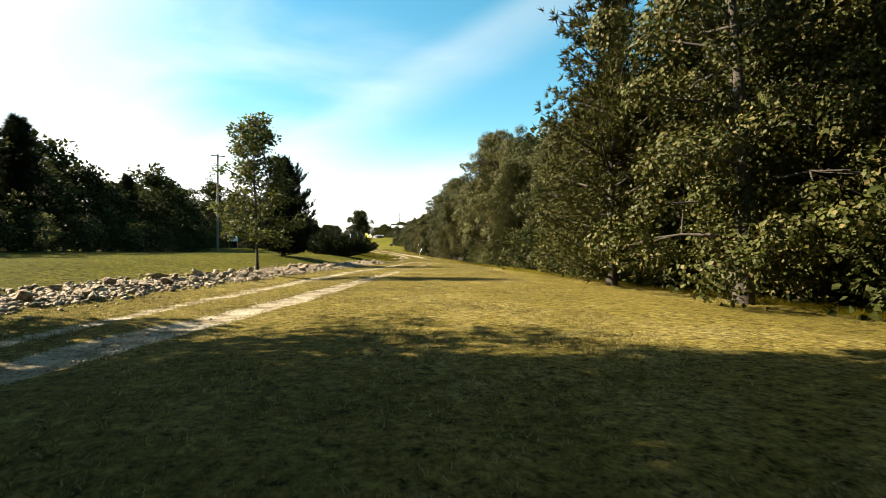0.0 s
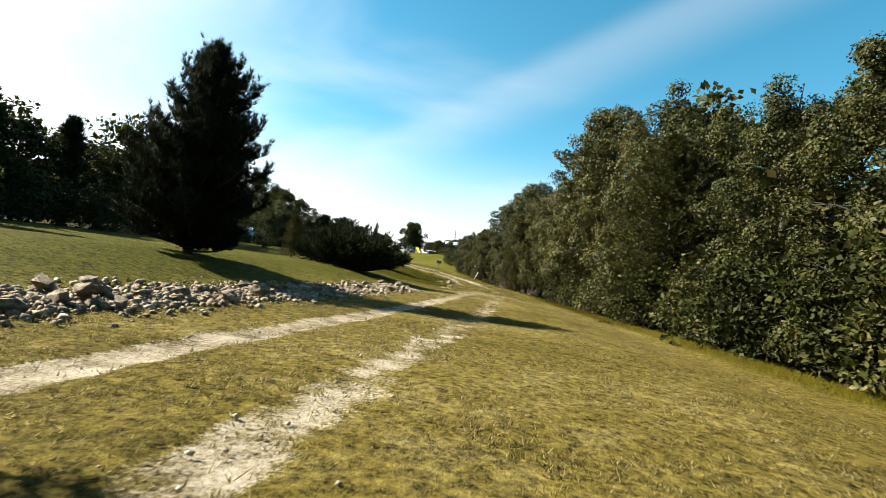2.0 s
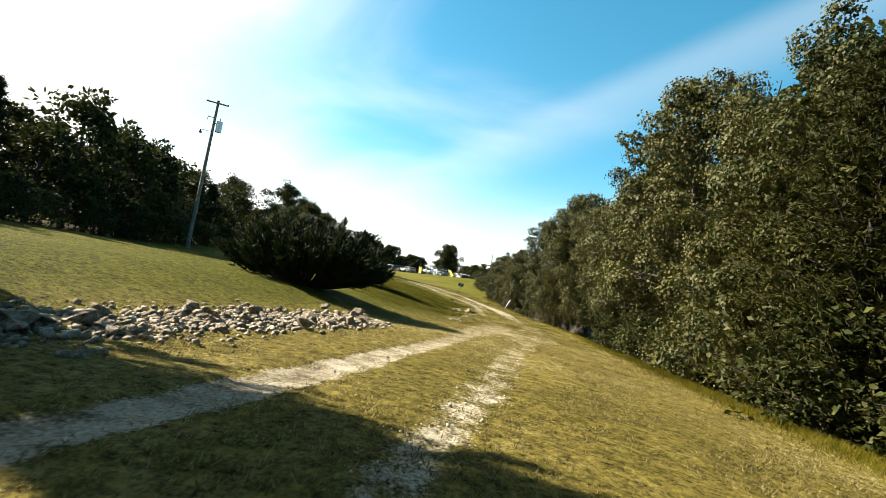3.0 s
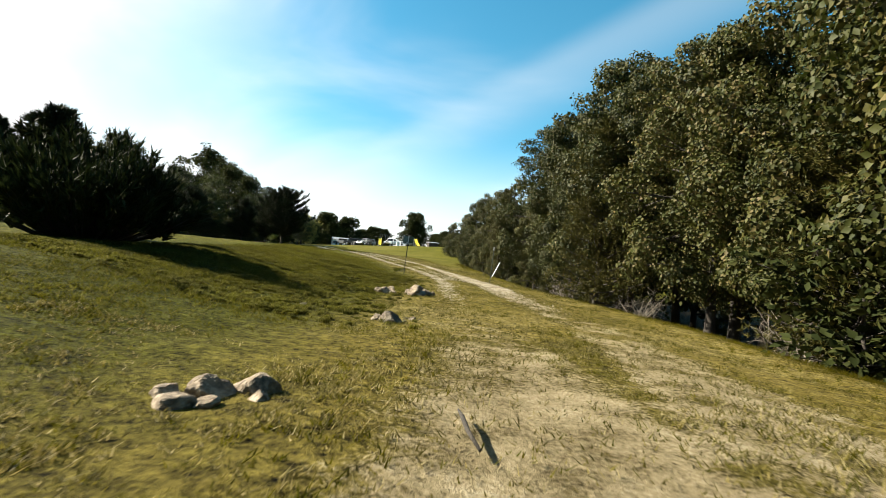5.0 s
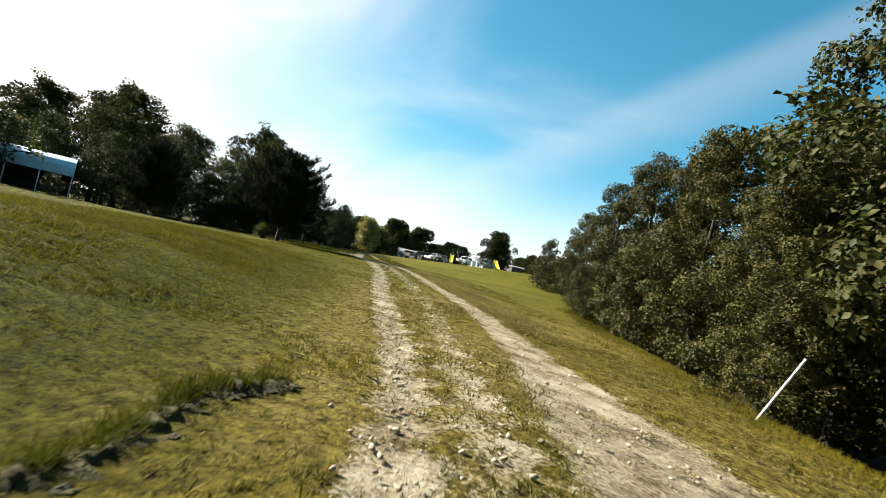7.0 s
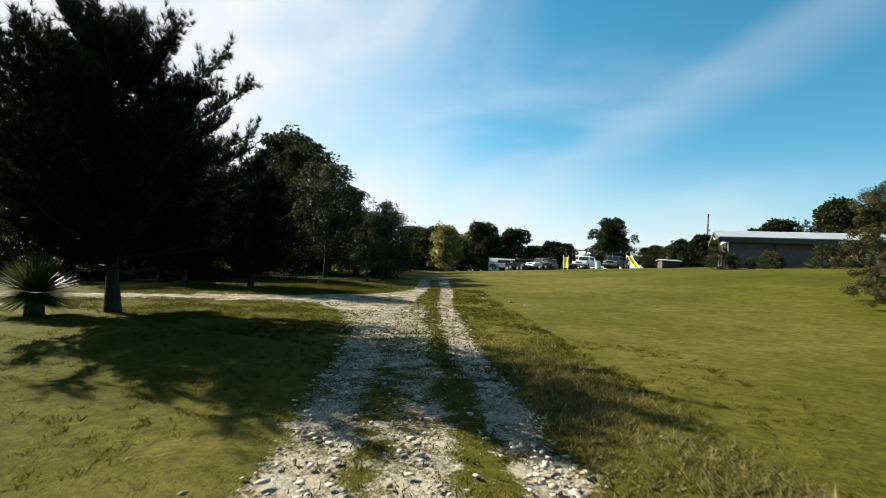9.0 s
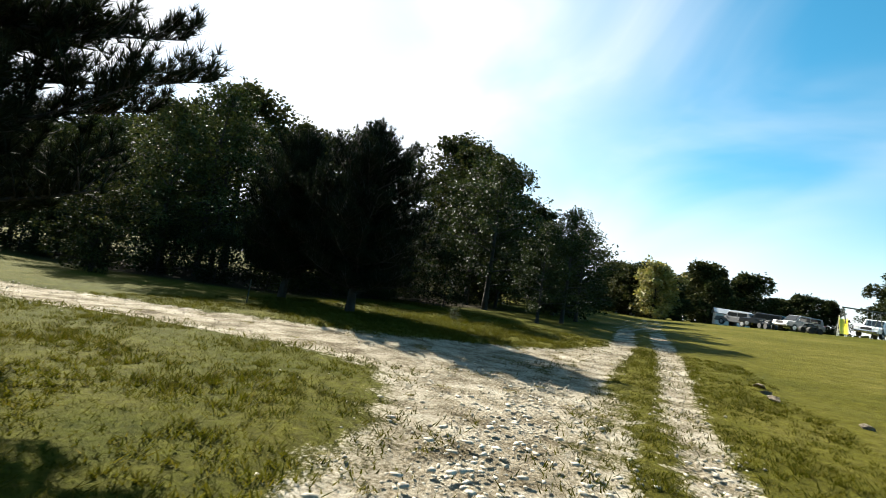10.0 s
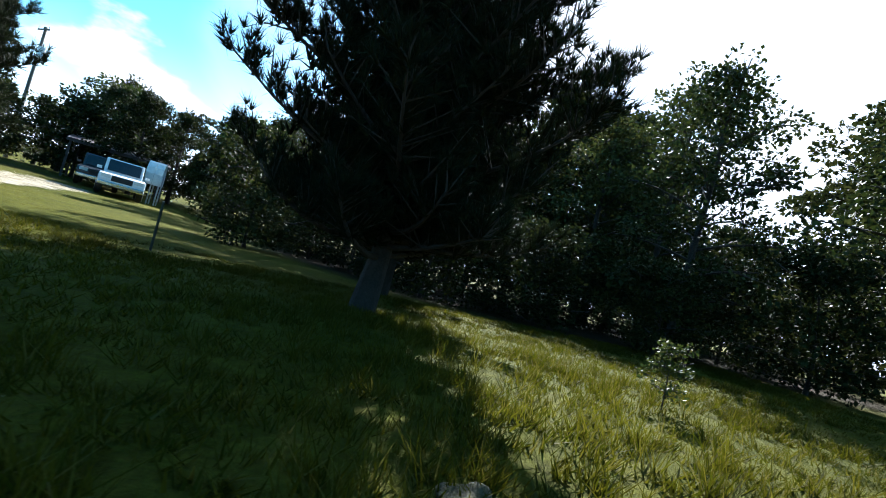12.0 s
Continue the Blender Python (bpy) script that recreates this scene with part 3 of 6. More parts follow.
def conifer(seed, h, low, reach, limbs, points, per, size, width, trunk_r, taper=0.9, droop=0.0, spread=0.55, gaps=0.25):
    """Trunk with limbs, and the needle tufts of a conical crown."""
    rng = np.random.default_rng(seed)
    k = np.linspace(0, 1, 8)
    stem = np.column_stack([np.cumsum(rng.normal(0, 0.03, (8, 2)), 0), k * h * 0.97])
    wood = [tube(stem, trunk_r * (1 - 0.93 * k) * (1 + 0.3 * np.exp(-k * 22)), 8)]
    C, O = [], []
    for i in range(limbs):
        u = ((i + rng.uniform(0, 1)) / limbs) ** 0.9
        z0 = low + (h - low) * u * 0.97
        L = reach * ((1 - u) ** taper * 0.92 + 0.06) * rng.uniform(1 - gaps, 1 + gaps * 0.7) * (0.75 if u < 0.06 else 1)
        az = i * 2.399 + rng.uniform(-0.4, 0.4)
        p0 = np.array([np.interp(z0, stem[:, 2], stem[:, 0]), np.interp(z0, stem[:, 2], stem[:, 1]), z0])
        out = np.array([math.cos(az), math.sin(az), 0])
        end = p0 + out * L + np.array([0, 0, L * (0.35 + 0.45 * u - droop) * rng.uniform(0.6, 1.3)])
        bend = (p0 + end) / 2 + np.array([0, 0, -0.10 * L]) + rng.normal(0, 0.04 * L, 3)
        s = np.linspace(0, 1, 5)[:, None]
        arm = (1 - s) ** 2 * p0 + 2 * s * (1 - s) * bend + s ** 2 * end
        wood.append(tube(arm, np.linspace(trunk_r * 0.28 * (1 - 0.6 * u) + 0.008, 0.008, 5), 5, False))
        n = max(3, int(points * (0.35 + 0.65 * L / reach)))
        f = rng.uniform(0.3, 1.0, n)[:, None] ** 0.7
        q = (1 - f) ** 2 * p0 + 2 * f * (1 - f) * bend + f ** 2 * end
        side = np.array([-out[1], out[0], 0])
        off = rng.normal(0, 1, (n, 1)) * side * (0.20 * L * (1.1 - 0.5 * f)) + rng.normal(0, 0.06 * L + 0.03, (n, 3))
        C.append(q + off)
        O.append(unit(out + 0.6 * np.sign(rng.normal(0, 1, (n, 1))) * side * rng.uniform(0, 1, (n, 1)) + np.array([0, 0, 0.55])))
    n = 10
    C.append(stem[-1] + rng.normal(0, 0.06, (n, 3)) - np.outer(rng.uniform(0, 0.06 * h, n), [0, 0, 1]))
    O.append(np.tile([0, 0, 1.0], (n, 1)))
    C, O = np.vstack(C), np.vstack(O)
    keep = C[:, 2] > 0.1
    C, O = C[keep], O[keep]
    # sprays hiding the stem
    z = rng.uniform(low + 0.3, h * 0.95, int(90 * h))
    a = rng.uniform(0, 2 * np.pi, len(z))
    off = rng.uniform(0.15, 0.3, len(z)) * reach * (1 - 0.8 * z / h)
    near = np.column_stack([np.interp(z, stem[:, 2], stem[:, 0]) + np.cos(a) * off, np.interp(z, stem[:, 2], stem[:, 1]) + np.sin(a) * off, z])
    away = np.column_stack([np.cos(a), np.sin(a), np.full(len(z), 0.2)])
    if per > 15:
        C, O, per = np.repeat(C, 3, 0) + rng.normal(0, size * 0.45, (3 * len(C), 3)), np.repeat(O, 3, 0), per // 3 if per < 25 else per // 2
        size, width = size * 0.68, width * (1.6 if per < 10 else 0.95)
    else:
        return merge(wood), merge([needles(rng, C, O, size, per, width, spread), needles(rng, near, away, size * 1.3, 12, width, 0.7)])
    # the close-set twigs behind the outer tufts
    pick = rng.random(len(C)) < 0.34
    axis = np.column_stack([np.interp(C[pick, 2], stem[:, 2], stem[:, 0]), np.interp(C[pick, 2], stem[:, 2], stem[:, 1]), C[pick, 2]])
    inner = axis + (C[pick] - axis) * rng.uniform(0.3, 0.8, (pick.sum(), 1))
    return merge(wood), merge([needles(rng, C, O, size, per, width, spread * 0.75), needles(rng, inner, O[pick], 0.24, 3, 0.32, 0.9), needles(rng, near, away, size * 1.2, 12, width, 0.7)])


def pine(seed, h, low, reach, limbs, profile, trunk_r, tip=0.15, per=26, lean=0.0):
    """Trunk with limbs and side twigs, each twig ending in a round tuft of needles; profile: height share, reach share."""
    rng = np.random.default_rng(seed)
    k = np.linspace(0, 1, 8)
    stem = np.column_stack([np.cumsum(rng.normal(0, 0.03, (8, 2)), 0) + np.outer(k, [lean * h, 0]), k * h * 0.97])
    wood = [tube(stem, trunk_r * (1 - 0.93 * k) * (1 + 0.3 * np.exp(-k * 22)), 9)]
    C, O, S = [], [], []
    pu, pr = zip(*profile)
    for i in range(limbs):
        u = (i + rng.uniform(0, 1)) / limbs
        z0 = low + (h - low) * u * 0.96
        L = reach * float(np.interp(u, pu, pr)) * (rng.uniform(0.6, 1.0) if i % 3 else rng.uniform(0.92, 1.08))
        az = i * 2.399 + rng.uniform(-0.4, 0.4)
        p0 = np.array([np.interp(z0, stem[:, 2], stem[:, 0]), np.interp(z0, stem[:, 2], stem[:, 1]), z0])
        out = np.array([math.cos(az), math.sin(az), 0])
        side = np.array([-out[1], out[0], 0])
        end = p0 + out * L + np.array([0, 0, L * (0.22 + 0.5 * u) * rng.uniform(0.6, 1.4)])
        bend = (p0 + end) / 2 + np.array([0, 0, -0.14 * L]) + rng.normal(0, 0.05 * L, 3)
        s = np.linspace(0, 1, 6)[:, None]
        arm = (1 - s) ** 2 * p0 + 2 * s * (1 - s) * bend + s ** 2 * end
        wood.append(tube(arm, np.linspace(trunk_r * 0.26 * (1 - 0.6 * u) + 0.01, 0.008, 6), 5, False))
        n = max(6, int(17 * L))
        for f in rng.uniform(0.22, 1.0, n) ** 0.75:
            q = (1 - f) ** 2 * p0 + 2 * f * (1 - f) * bend + f ** 2 * end
            w = rng.choice((-1, 1)) * rng.uniform(0.1, 1) * (0.12 + 0.34 * L * (1.1 - f))
            t = q + out * rng.uniform(0.0, 0.2) * (0.3 + 0.3 * L) + side * w + np.array([0, 0, rng.uniform(0.08, 0.42)])
            wood.append(tube(np.stack([q, t]), [0.011, 0.005], 3, False))
            for back in (0.0, 0.13, 0.27, 0.42) if rng.random() < 0.8 else (0.0, 0.1):
                C.append(t - unit(t - q) * back * min(1.0, np.linalg.norm(t - q) / 0.42) + rng.normal(0, 0.02, 3))
                O.append(unit(t - q) * 0.7 + np.array([0, 0, 0.65]))
    for z in np.linspace(0.86, 1.0, 7):
        C.append(stem[-1] - np.array([0, 0, h * (1 - z)]) + rng.normal(0, 0.05, 3))
        O.append(np.array([0, 0, 1.0]))
    C, O = np.array(C), np.array(O)
    keep = C[:, 2] > 0.1
    C, O = C[keep], O[keep]
    # the shaded twigs close to the stem
    pick = rng.random(len(C)) < 0.5 * (1 - 0.8 * C[:, 2] / h)
    axis = np.column_stack([np.interp(C[pick, 2], stem[:, 2], stem[:, 0]), np.interp(C[pick, 2], stem[:, 2], stem[:, 1]), C[pick, 2]])
    inner = axis + (C[pick] - axis) * rng.uniform(0.15, 0.75, (pick.sum(), 1))
    return merge(wood), merge([needles(rng, C, O, tip, per, 0.035, 0.62), needles(rng, inner, O[pick], tip * 1.3, 8, 0.10, 0.9)])


def plant(name, made, mat, x, y, label, category, group="", turn=0.0, size=1.0, sink=0.05):
    wood, crown = made
    ob = empty(name, x, y, at(x, y) - sink, turn, size)
    w = quick_mesh("trunk", *wood)
    w.polygons.foreach_set("use_smooth", np.ones(len(w.polygons), bool))
    part("trunk", w, BARK, ob)
    part("crown", quick_mesh("crown", *crown), mat, ob)
    return tagged(ob, label, category, group)


def again(ob, x, y, turn, size, sink=0.05):
    return copy_thing(ob, pose(x, y, at(x, y) - sink, 0, 0, turn) @ Matrix.Diagonal((size / ob.scale[0], size / ob.scale[1], size / ob.scale[2] * random.uniform(0.92, 1.1), 1)))


# the wood on the right: first one of each kind, then its repeats
EDGE = "trees of the wood beside the track"
oaks = [plant("oak_tree", billow(11 + i, 11.5, 0.8, 2.9, 34, 560, 0.105, 0.16, 0.2), OAK, 9.6 - 1.2 * i, 13.5 + 13.5 * i, "tall oak with dull green sunlit leaves at the wood's edge", "tree", EDGE, 40 * i) for i in range(3)]
cedars = [plant("cedar_tree", conifer(31 + i, 9.0, 0.2, 2.6, 120, 34, 14, 0.19, 0.1, 0.13, 0.62, 0.12, 0.75, 0.3), CEDAR, 7.0 - 1.4 * i, 21.2 + 21.6 * i, "bushy cedar with olive brown sprays at the wood's edge", "tree", EDGE, 70 * i) for i in range(2)]
shrubs = [plant("shrub", broadleaf(51 + i, 3.0, 0.15, 1.7, 22, 4, 28, 0.185, 0.05, 0.5, 0.9, 0.26), OAK if i else DULL, 7.4, 17 + 6 * i, "leafy undergrowth shrub under the wood's edge", "shrub", "undergrowth of the wood", 50 * i) for i in range(2)]

inner_oak = plant("oak_tree", broadleaf(19, 11.5, 1.2, 4.0, 26, 3, 44, 0.34, 0.19, 0.45, 0.6, 0.2), OAK, 14.0, 20.0, "oak with dull green leaves inside the wood", "tree", EDGE)
rnd = random.Random(7)
high_oak = plant("oak_tree", billow(17, 11.5, 2.3, 3.1, 32, 620, 0.105, 0.17, 0.1), OAK, 1.9, 75.3, "tall oak with dull green leaves and a bare lower trunk", "tree", EDGE)
again(cedars[0], 5.9, 47.2, 130, 0.82)
again(cedars[1], 8.2, 17.2, 40, 0.95)
again(cedars[1], -3.5, 89.1, 10, 0.88)
again(cedars[0], 4.6, 60.5, 10, 0.8)
for row, (out, step, kinds) in enumerate(((3.2, 4.1, "oooocoo"), (7.2, 4.6, "oooco"), (12.0, 5.5, "oo"), (18.0, 7.0, "o"))):
    y, i = (-6.0, 1.7, 3.4, 6.0)[row], 0
    while y < (92 if row < 3 else 88):
        k = kinds[i % len(kinds)]
        x = float(np.interp(y, WOOD_Y, WOOD_X)) + out + rnd.uniform(-0.7, 0.7)
        grow = float(np.interp(y, [-12, 10, 25, 45, 62, 68, 73, 80, 90], [1.15, 1.15, 0.92, 1.2, 1.22, 1.08, 0.75 if row == 0 else 1.1, 0.55 if row == 0 else 0.95, 0.5 if row == 0 else 0.9]))
        if k == "o":
            again(inner_oak if row > 1 else high_oak if 50 < y < 88 else inner_oak if row == 1 else oaks[rnd.randrange(3)], x, y, rnd.uniform(0, 360), grow * rnd.uniform(0.64, 1.22) * (1.0, 1.05, 1.1, 1.15)[row])
        else:
            again(cedars[rnd.randrange(2)], x - 0.8, y, rnd.uniform(0, 360), grow * rnd.uniform(0.8, 1.05))
        y += step * rnd.uniform(0.85, 1.2)
        i += 1
for x, y, k in ((-2.9, 81.2, 0.56), (-3.9, 84.6, 0.6), (-4.9, 87.6, 0.56), (-6.0, 91, 0.52), (-7.2, 95.2, 0.44), (-1.4, 77.5, 0.52), (-3.6, 79.6, 0.34)):
    again(oaks[rnd.randrange(3)], x, y, rnd.uniform(0, 360), k)
for x, y, k in ((1.4, 85.6, 1.4), (-0.1, 78.6, 1.1), (2.6, 73.6, 1.3), (4.9, 66.8, 1.2), (2.4, 71.0, 1.05), (5.9, 62.8, 1.25)):
    again(high_oak, x, y, rnd.uniform(0, 360), k)
y = 0.0
while y < 90:
    x = float(np.interp(y, WOOD_Y, WOOD_X)) + rnd.uniform(0.9, 2.4)
    if y < 50 or rnd.random() < (0.12 if 66 < y < 86 else 0.55):
        again(shrubs[rnd.randrange(2)], x, y, rnd.uniform(0, 360), rnd.uniform(0.55, 1.1))
    y += rnd.uniform(1.9, 3.2)

# the left side
start_oak = plant("oak_tree", broadleaf(61, 10.0, 1.8, 3.5, 40, 6, 110, 0.19, 0.2), OAK, -11.0, 4.9, "oak with green leaves around the track's start, mostly unseen, placed for its shade", "tree")
again(start_oak, -12.0, -0.6, 120, 1.08)
again(start_oak, -12.4, -6.4, 220, 1.0)
# unseen oaks added behind and beside the start to hold off skylight
for x, y, turn, k in ((-6.2, -6.5, 30, 1.05), (0.5, -8.0, 160, 1.1), (6.5, -5.5, 260, 1.05), (-17.0, 2.5, 70, 1.15), (-17.5, -5.0, 310, 1.1)):
    again(start_oak, x, y, turn, k)
# one more unseen oak, added to close sunlit gaps in the foreground shade
again(start_oak, -9.4, 2.3, 200, 1.0)
again(oaks[0], 7.3, 12.4, 200, 1.16)
again(cedars[0], 6.1, 18.3, 250, 1.24)
plant("young_oak", broadleaf(62, 6.5, 1.45, 1.6, 46, 4, 36, 0.13, 0.06, 0.75, 0.5, 0.2, 0.1), OAK_GREEN, -6.95, 19.0, "slender young oak with sparse green leaves beside the rock border", "tree")
plant("pine_tree", pine(63, 6.1, 0.15, 2.0, 150, ((0, 0.7), (0.1, 1.0), (0.3, 0.95), (0.55, 0.72), (0.8, 0.46), (0.93, 0.2), (1, 0.06)), 0.12, 0.17), PINE, -10.0, 31.4, "dark bushy pine on the lawn", "tree")


def juniper(seed, w, d, h):
    """A low spreading bush of long upswept sprays."""
    rng = np.random.default_rng(seed)
    wood, C, O = [], [], []
    for i in range(210):
        az, r = rng.uniform(0, 2 * np.pi), rng.uniform(0.1, 1) ** 0.6
        tip = np.array([math.cos(az) * r * w / 2, math.sin(az) * r * d / 2, h * (1 - 0.62 * r ** 2) * rng.uniform(0.75, 1.1)])
        root = np.array([tip[0] * 0.25, tip[1] * 0.25, 0.0])
        s = np.linspace(0, 1, 6)[:, None]
        mid = root + (tip - root) * np.array([0.6, 0.6, 0.25])
        arm = (1 - s) ** 2 * root + 2 * s * (1 - s) * mid + s ** 2 * tip
        wood.append(tube(arm, np.linspace(0.03, 0.006, 6), 4, False))
        n = 26
        f = rng.uniform(0.35, 1, n)[:, None] ** 0.8
        q = (1 - f) ** 2 * root + 2 * f * (1 - f) * mid + f ** 2 * tip
        way = unit(tip - mid)
        C.append(q + rng.normal(0, 0.09, (n, 3)) * (1.15 - 0.7 * f))
        O.append(np.tile(way, (n, 1)) + rng.normal(0, 0.2, (n, 3)))
    C, O = np.vstack(C), np.vstack(O)
    keep = C[:, 2] > 0.05
    return merge(wood), needles(rng, C[keep], O[keep], 0.26, 5, 0.10, 0.35)


plant("juniper_bush", juniper(64, 7.0, 4.2, 2.5), JUNIPER, -9.2, 44.6, "wide dark green juniper bush with upswept sprays on the lawn", "shrub")
plant("juniper_bush", juniper(65, 5.2, 4.6, 2.6), JUNIPER, -12.8, 59.0, "large dark juniper bush on the grassy slope", "shrub")
plant("cedar_tree", conifer(66, 3.9, 0.2, 1.6, 90, 18, 12, 0.26, 0.12, 0.1, 0.7), PINE, -17.5, 62.5, "dark round cedar behind the junipers", "tree")

again(cedars[0], -14.9, 50.0, 40, 0.36)

# thicket behind the lawn
BACK = "trees behind the lawn"
dulls = [plant("tree", broadleaf(71 + i, 7.2, 0.5, 2.9, 30, 4, 28, 0.29, 0.14), DULL, -30 - 3 * i, 20 + 12 * i, "dull green tree in the thicket behind the lawn", "tree", BACK) for i in range(2)]
back_pine = plant("pine_tree", conifer(73, 8.5, 0.8, 2.2, 80, 16, 14, 0.4, 0.07, 0.14, 0.7, 0.05), PINE, -33, 38, "pine standing above the thicket", "tree", BACK)
for row, (out, step) in enumerate(((1.5, 2.7), (5.0, 4.0), (10.0, 6.0))):
    y = 6.0 + row
    while y < 92:
        x = float(np.interp(y, LAWN_Y, LAWN_X)) - out + rnd.uniform(-0.8, 0.8)
        if row == 0:
            again(shrubs[rnd.randrange(2)], x, y, rnd.uniform(0, 360), rnd.uniform(0.7, 1.05))
        elif rnd.random() < 0.16:
            again(back_pine, x, y, rnd.uniform(0, 360), rnd.uniform(0.7, 1.1))
        else:
            kind, turn, grow = rnd.randrange(2), rnd.uniform(0, 360), rnd.uniform(0.74, 1.16) * (1 + 0.15 * row)
            if row < 2 or y < 82:
                again(dulls[kind], x, y, turn, grow)
        y += step * rnd.uniform(0.8, 1.2)

for x, y, k in ((-27.4, 71.5, 0.55), (-25.8, 68.0, 0.5), (-29.0, 75.0, 0.5)):
    again(dulls[rnd.randrange(2)], x, y, rnd.uniform(0, 360), k)

for x, y, k in ((-58, 83, 0.75), (-61, 79, 0.85), (-56, 78.5, 0.7), (-65, 84, 0.8), (-68, 79, 0.9), (-60, 74, 0.8), (-66, 72, 0.9), (-72, 76, 0.9), (-62, 90, 0.7), (-66, 95, 0.7), (-58, 95.5, 0.6), (-55, 73, 0.7), (-71, 69, 0.9), (-64, 66, 0.9), (-58, 68, 0.8)):
    again(dulls[rnd.randrange(2)], x, y, rnd.uniform(0, 360), k)

# grove and far trees beyond the slope
FAR = "trees of the far grove"
far_oak = plant("tree", broadleaf(81, 13.0, 2.2, 4.6, 38, 6, 62, 0.26, 0.25, 0.5, 0.6, 0.16), DULL, -65.5, 119.5, "tall dark tree of the far grove", "tree", FAR)
for x, y, s in ((-60, 113, 1.15), (-69, 128, 0.75), (-67.7, 146, 1.3), (-59.5, 126, 0.55), (-56, 134, 1.1), (-50.5, 126, 0.9), (-46, 124, 0.75), (-72, 112, 1.2), (-76, 122, 1.2), (-55, 142, 0.7), (-49, 136, 0.5), (-62, 104, 0.7), (-70, 102, 0.75), (-78, 96, 0.85), (-66, 92, 0.65), (-74, 84, 0.75), (-64, 80, 0.6), (-57, 103, 0.55), (-60, 98, 0.55), (-64, 95, 0.6), (-66, 100, 0.62), (-59, 92.5, 0.5), (-69, 88, 0.6), (-71, 95, 0.66), (-76, 90, 0.7), (-57.5, 87.5, 0.48), (-62, 87, 0.55), (-84, 108, 1.2), (-82, 136, 0.8), (-52, 115, 0.75), (-56, 108, 0.8)):
    again(far_oak, x, y, rnd.uniform(0, 360), s * rnd.uniform(1.02, 1.18))
plant("oak_tree", broadleaf(82, 13.2, 1.4, 5.2, 52, 6, 90, 0.36, 0.3), DULL, -37.4, 221, "big round oak standing alone in the distance", "tree")
plant("pine_tree", pine(83, 6.0, 0.9, 3.25, 104, ((0, 0.5), (0.12, 0.85), (0.35, 1.0), (0.55, 0.85), (0.75, 0.6), (0.9, 0.36), (1, 0.12)), 0.14, 0.17, 26, 0.12), PINE, -27.95, 100.3, "dark spreading pine beside the track", "tree", turn=-75)
plant("pine_tree", pine(86, 5.4, 0.6, 2.4, 90, ((0, 0.8), (0.2, 1.0), (0.5, 0.9), (0.75, 0.6), (0.92, 0.28), (1, 0.1)), 0.13, 0.19, 22), PINE, -37.2, 97.6, "dark pine standing behind the spreading pine", "tree")
plant("pine_tree", pine(84, 5.5, 0.6, 2.05, 115, ((0, 0.8), (0.15, 1.0), (0.35, 1.0), (0.6, 0.8), (0.8, 0.48), (0.93, 0.2), (1, 0.06)), 0.12, 0.14, 30), PINE, -33.8, 109.2, "large dark pine on the lawn's edge, against the sun", "tree")
plant("pine_tree", pine(87, 5.6, 0.7, 1.9, 90, ((0, 0.8), (0.2, 1.0), (0.5, 0.92), (0.75, 0.62), (0.92, 0.3), (1, 0.1)), 0.12, 0.17, 24), PINE, -37.5, 108.6, "dark bushy pine beside the large pine", "tree")
GROVE = "trees of the near grove"
# lighter copy of the dull leaves: sun from behind is put into the colour
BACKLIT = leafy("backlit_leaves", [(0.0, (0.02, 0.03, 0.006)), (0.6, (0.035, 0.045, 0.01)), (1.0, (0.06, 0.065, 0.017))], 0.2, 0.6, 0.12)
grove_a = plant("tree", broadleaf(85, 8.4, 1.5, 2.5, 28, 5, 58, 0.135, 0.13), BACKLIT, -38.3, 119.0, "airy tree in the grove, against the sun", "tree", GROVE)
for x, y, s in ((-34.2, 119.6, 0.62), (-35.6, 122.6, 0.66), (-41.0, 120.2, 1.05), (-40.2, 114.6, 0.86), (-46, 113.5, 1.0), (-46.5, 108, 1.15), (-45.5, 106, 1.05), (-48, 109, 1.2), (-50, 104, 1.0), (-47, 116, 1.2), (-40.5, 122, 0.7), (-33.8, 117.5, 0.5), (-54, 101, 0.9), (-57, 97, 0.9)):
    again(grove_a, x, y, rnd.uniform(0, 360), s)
grove_shrub = plant("shrub", broadleaf(53, 3.0, 0.15, 1.7, 22, 4, 58, 0.115, 0.05, 0.5, 0.9, 0.26), DULL, -42, 103.6, "leafy shrub in the shade of the grove", "shrub", "undergrowth of the grove")
for x, y in ((-46, 104), (-48.5, 102.4), (-44.5, 106), (-42, 107.6), (-43, 117), (-45, 119.5), (-42.5, 121.5), (-46, 114.5), (-49, 117), (-44.5, 112.5), (-48, 121), (-41.5, 115), (-39.8, 111.6), (-39.2, 114.0), (-38.4, 116.5), (-50.5, 101.5), (-53.5, 100), (-40, 109), (-41.5, 110.5)):
    again(grove_shrub, x, y, rnd.uniform(0, 360), rnd.uniform(0.65, 1.0))
for x, y in ((-44, 125), (-47, 128), (-50, 124), (-52, 131), (-47.5, 133), (-43, 130), (-54, 127), (-51, 119), (-53, 113), (-52, 108), (-40.5, 127), (-38.5, 124.5)):
    again(grove_shrub, x, y, rnd.uniform(0, 360), rnd.uniform(1.3, 1.7))


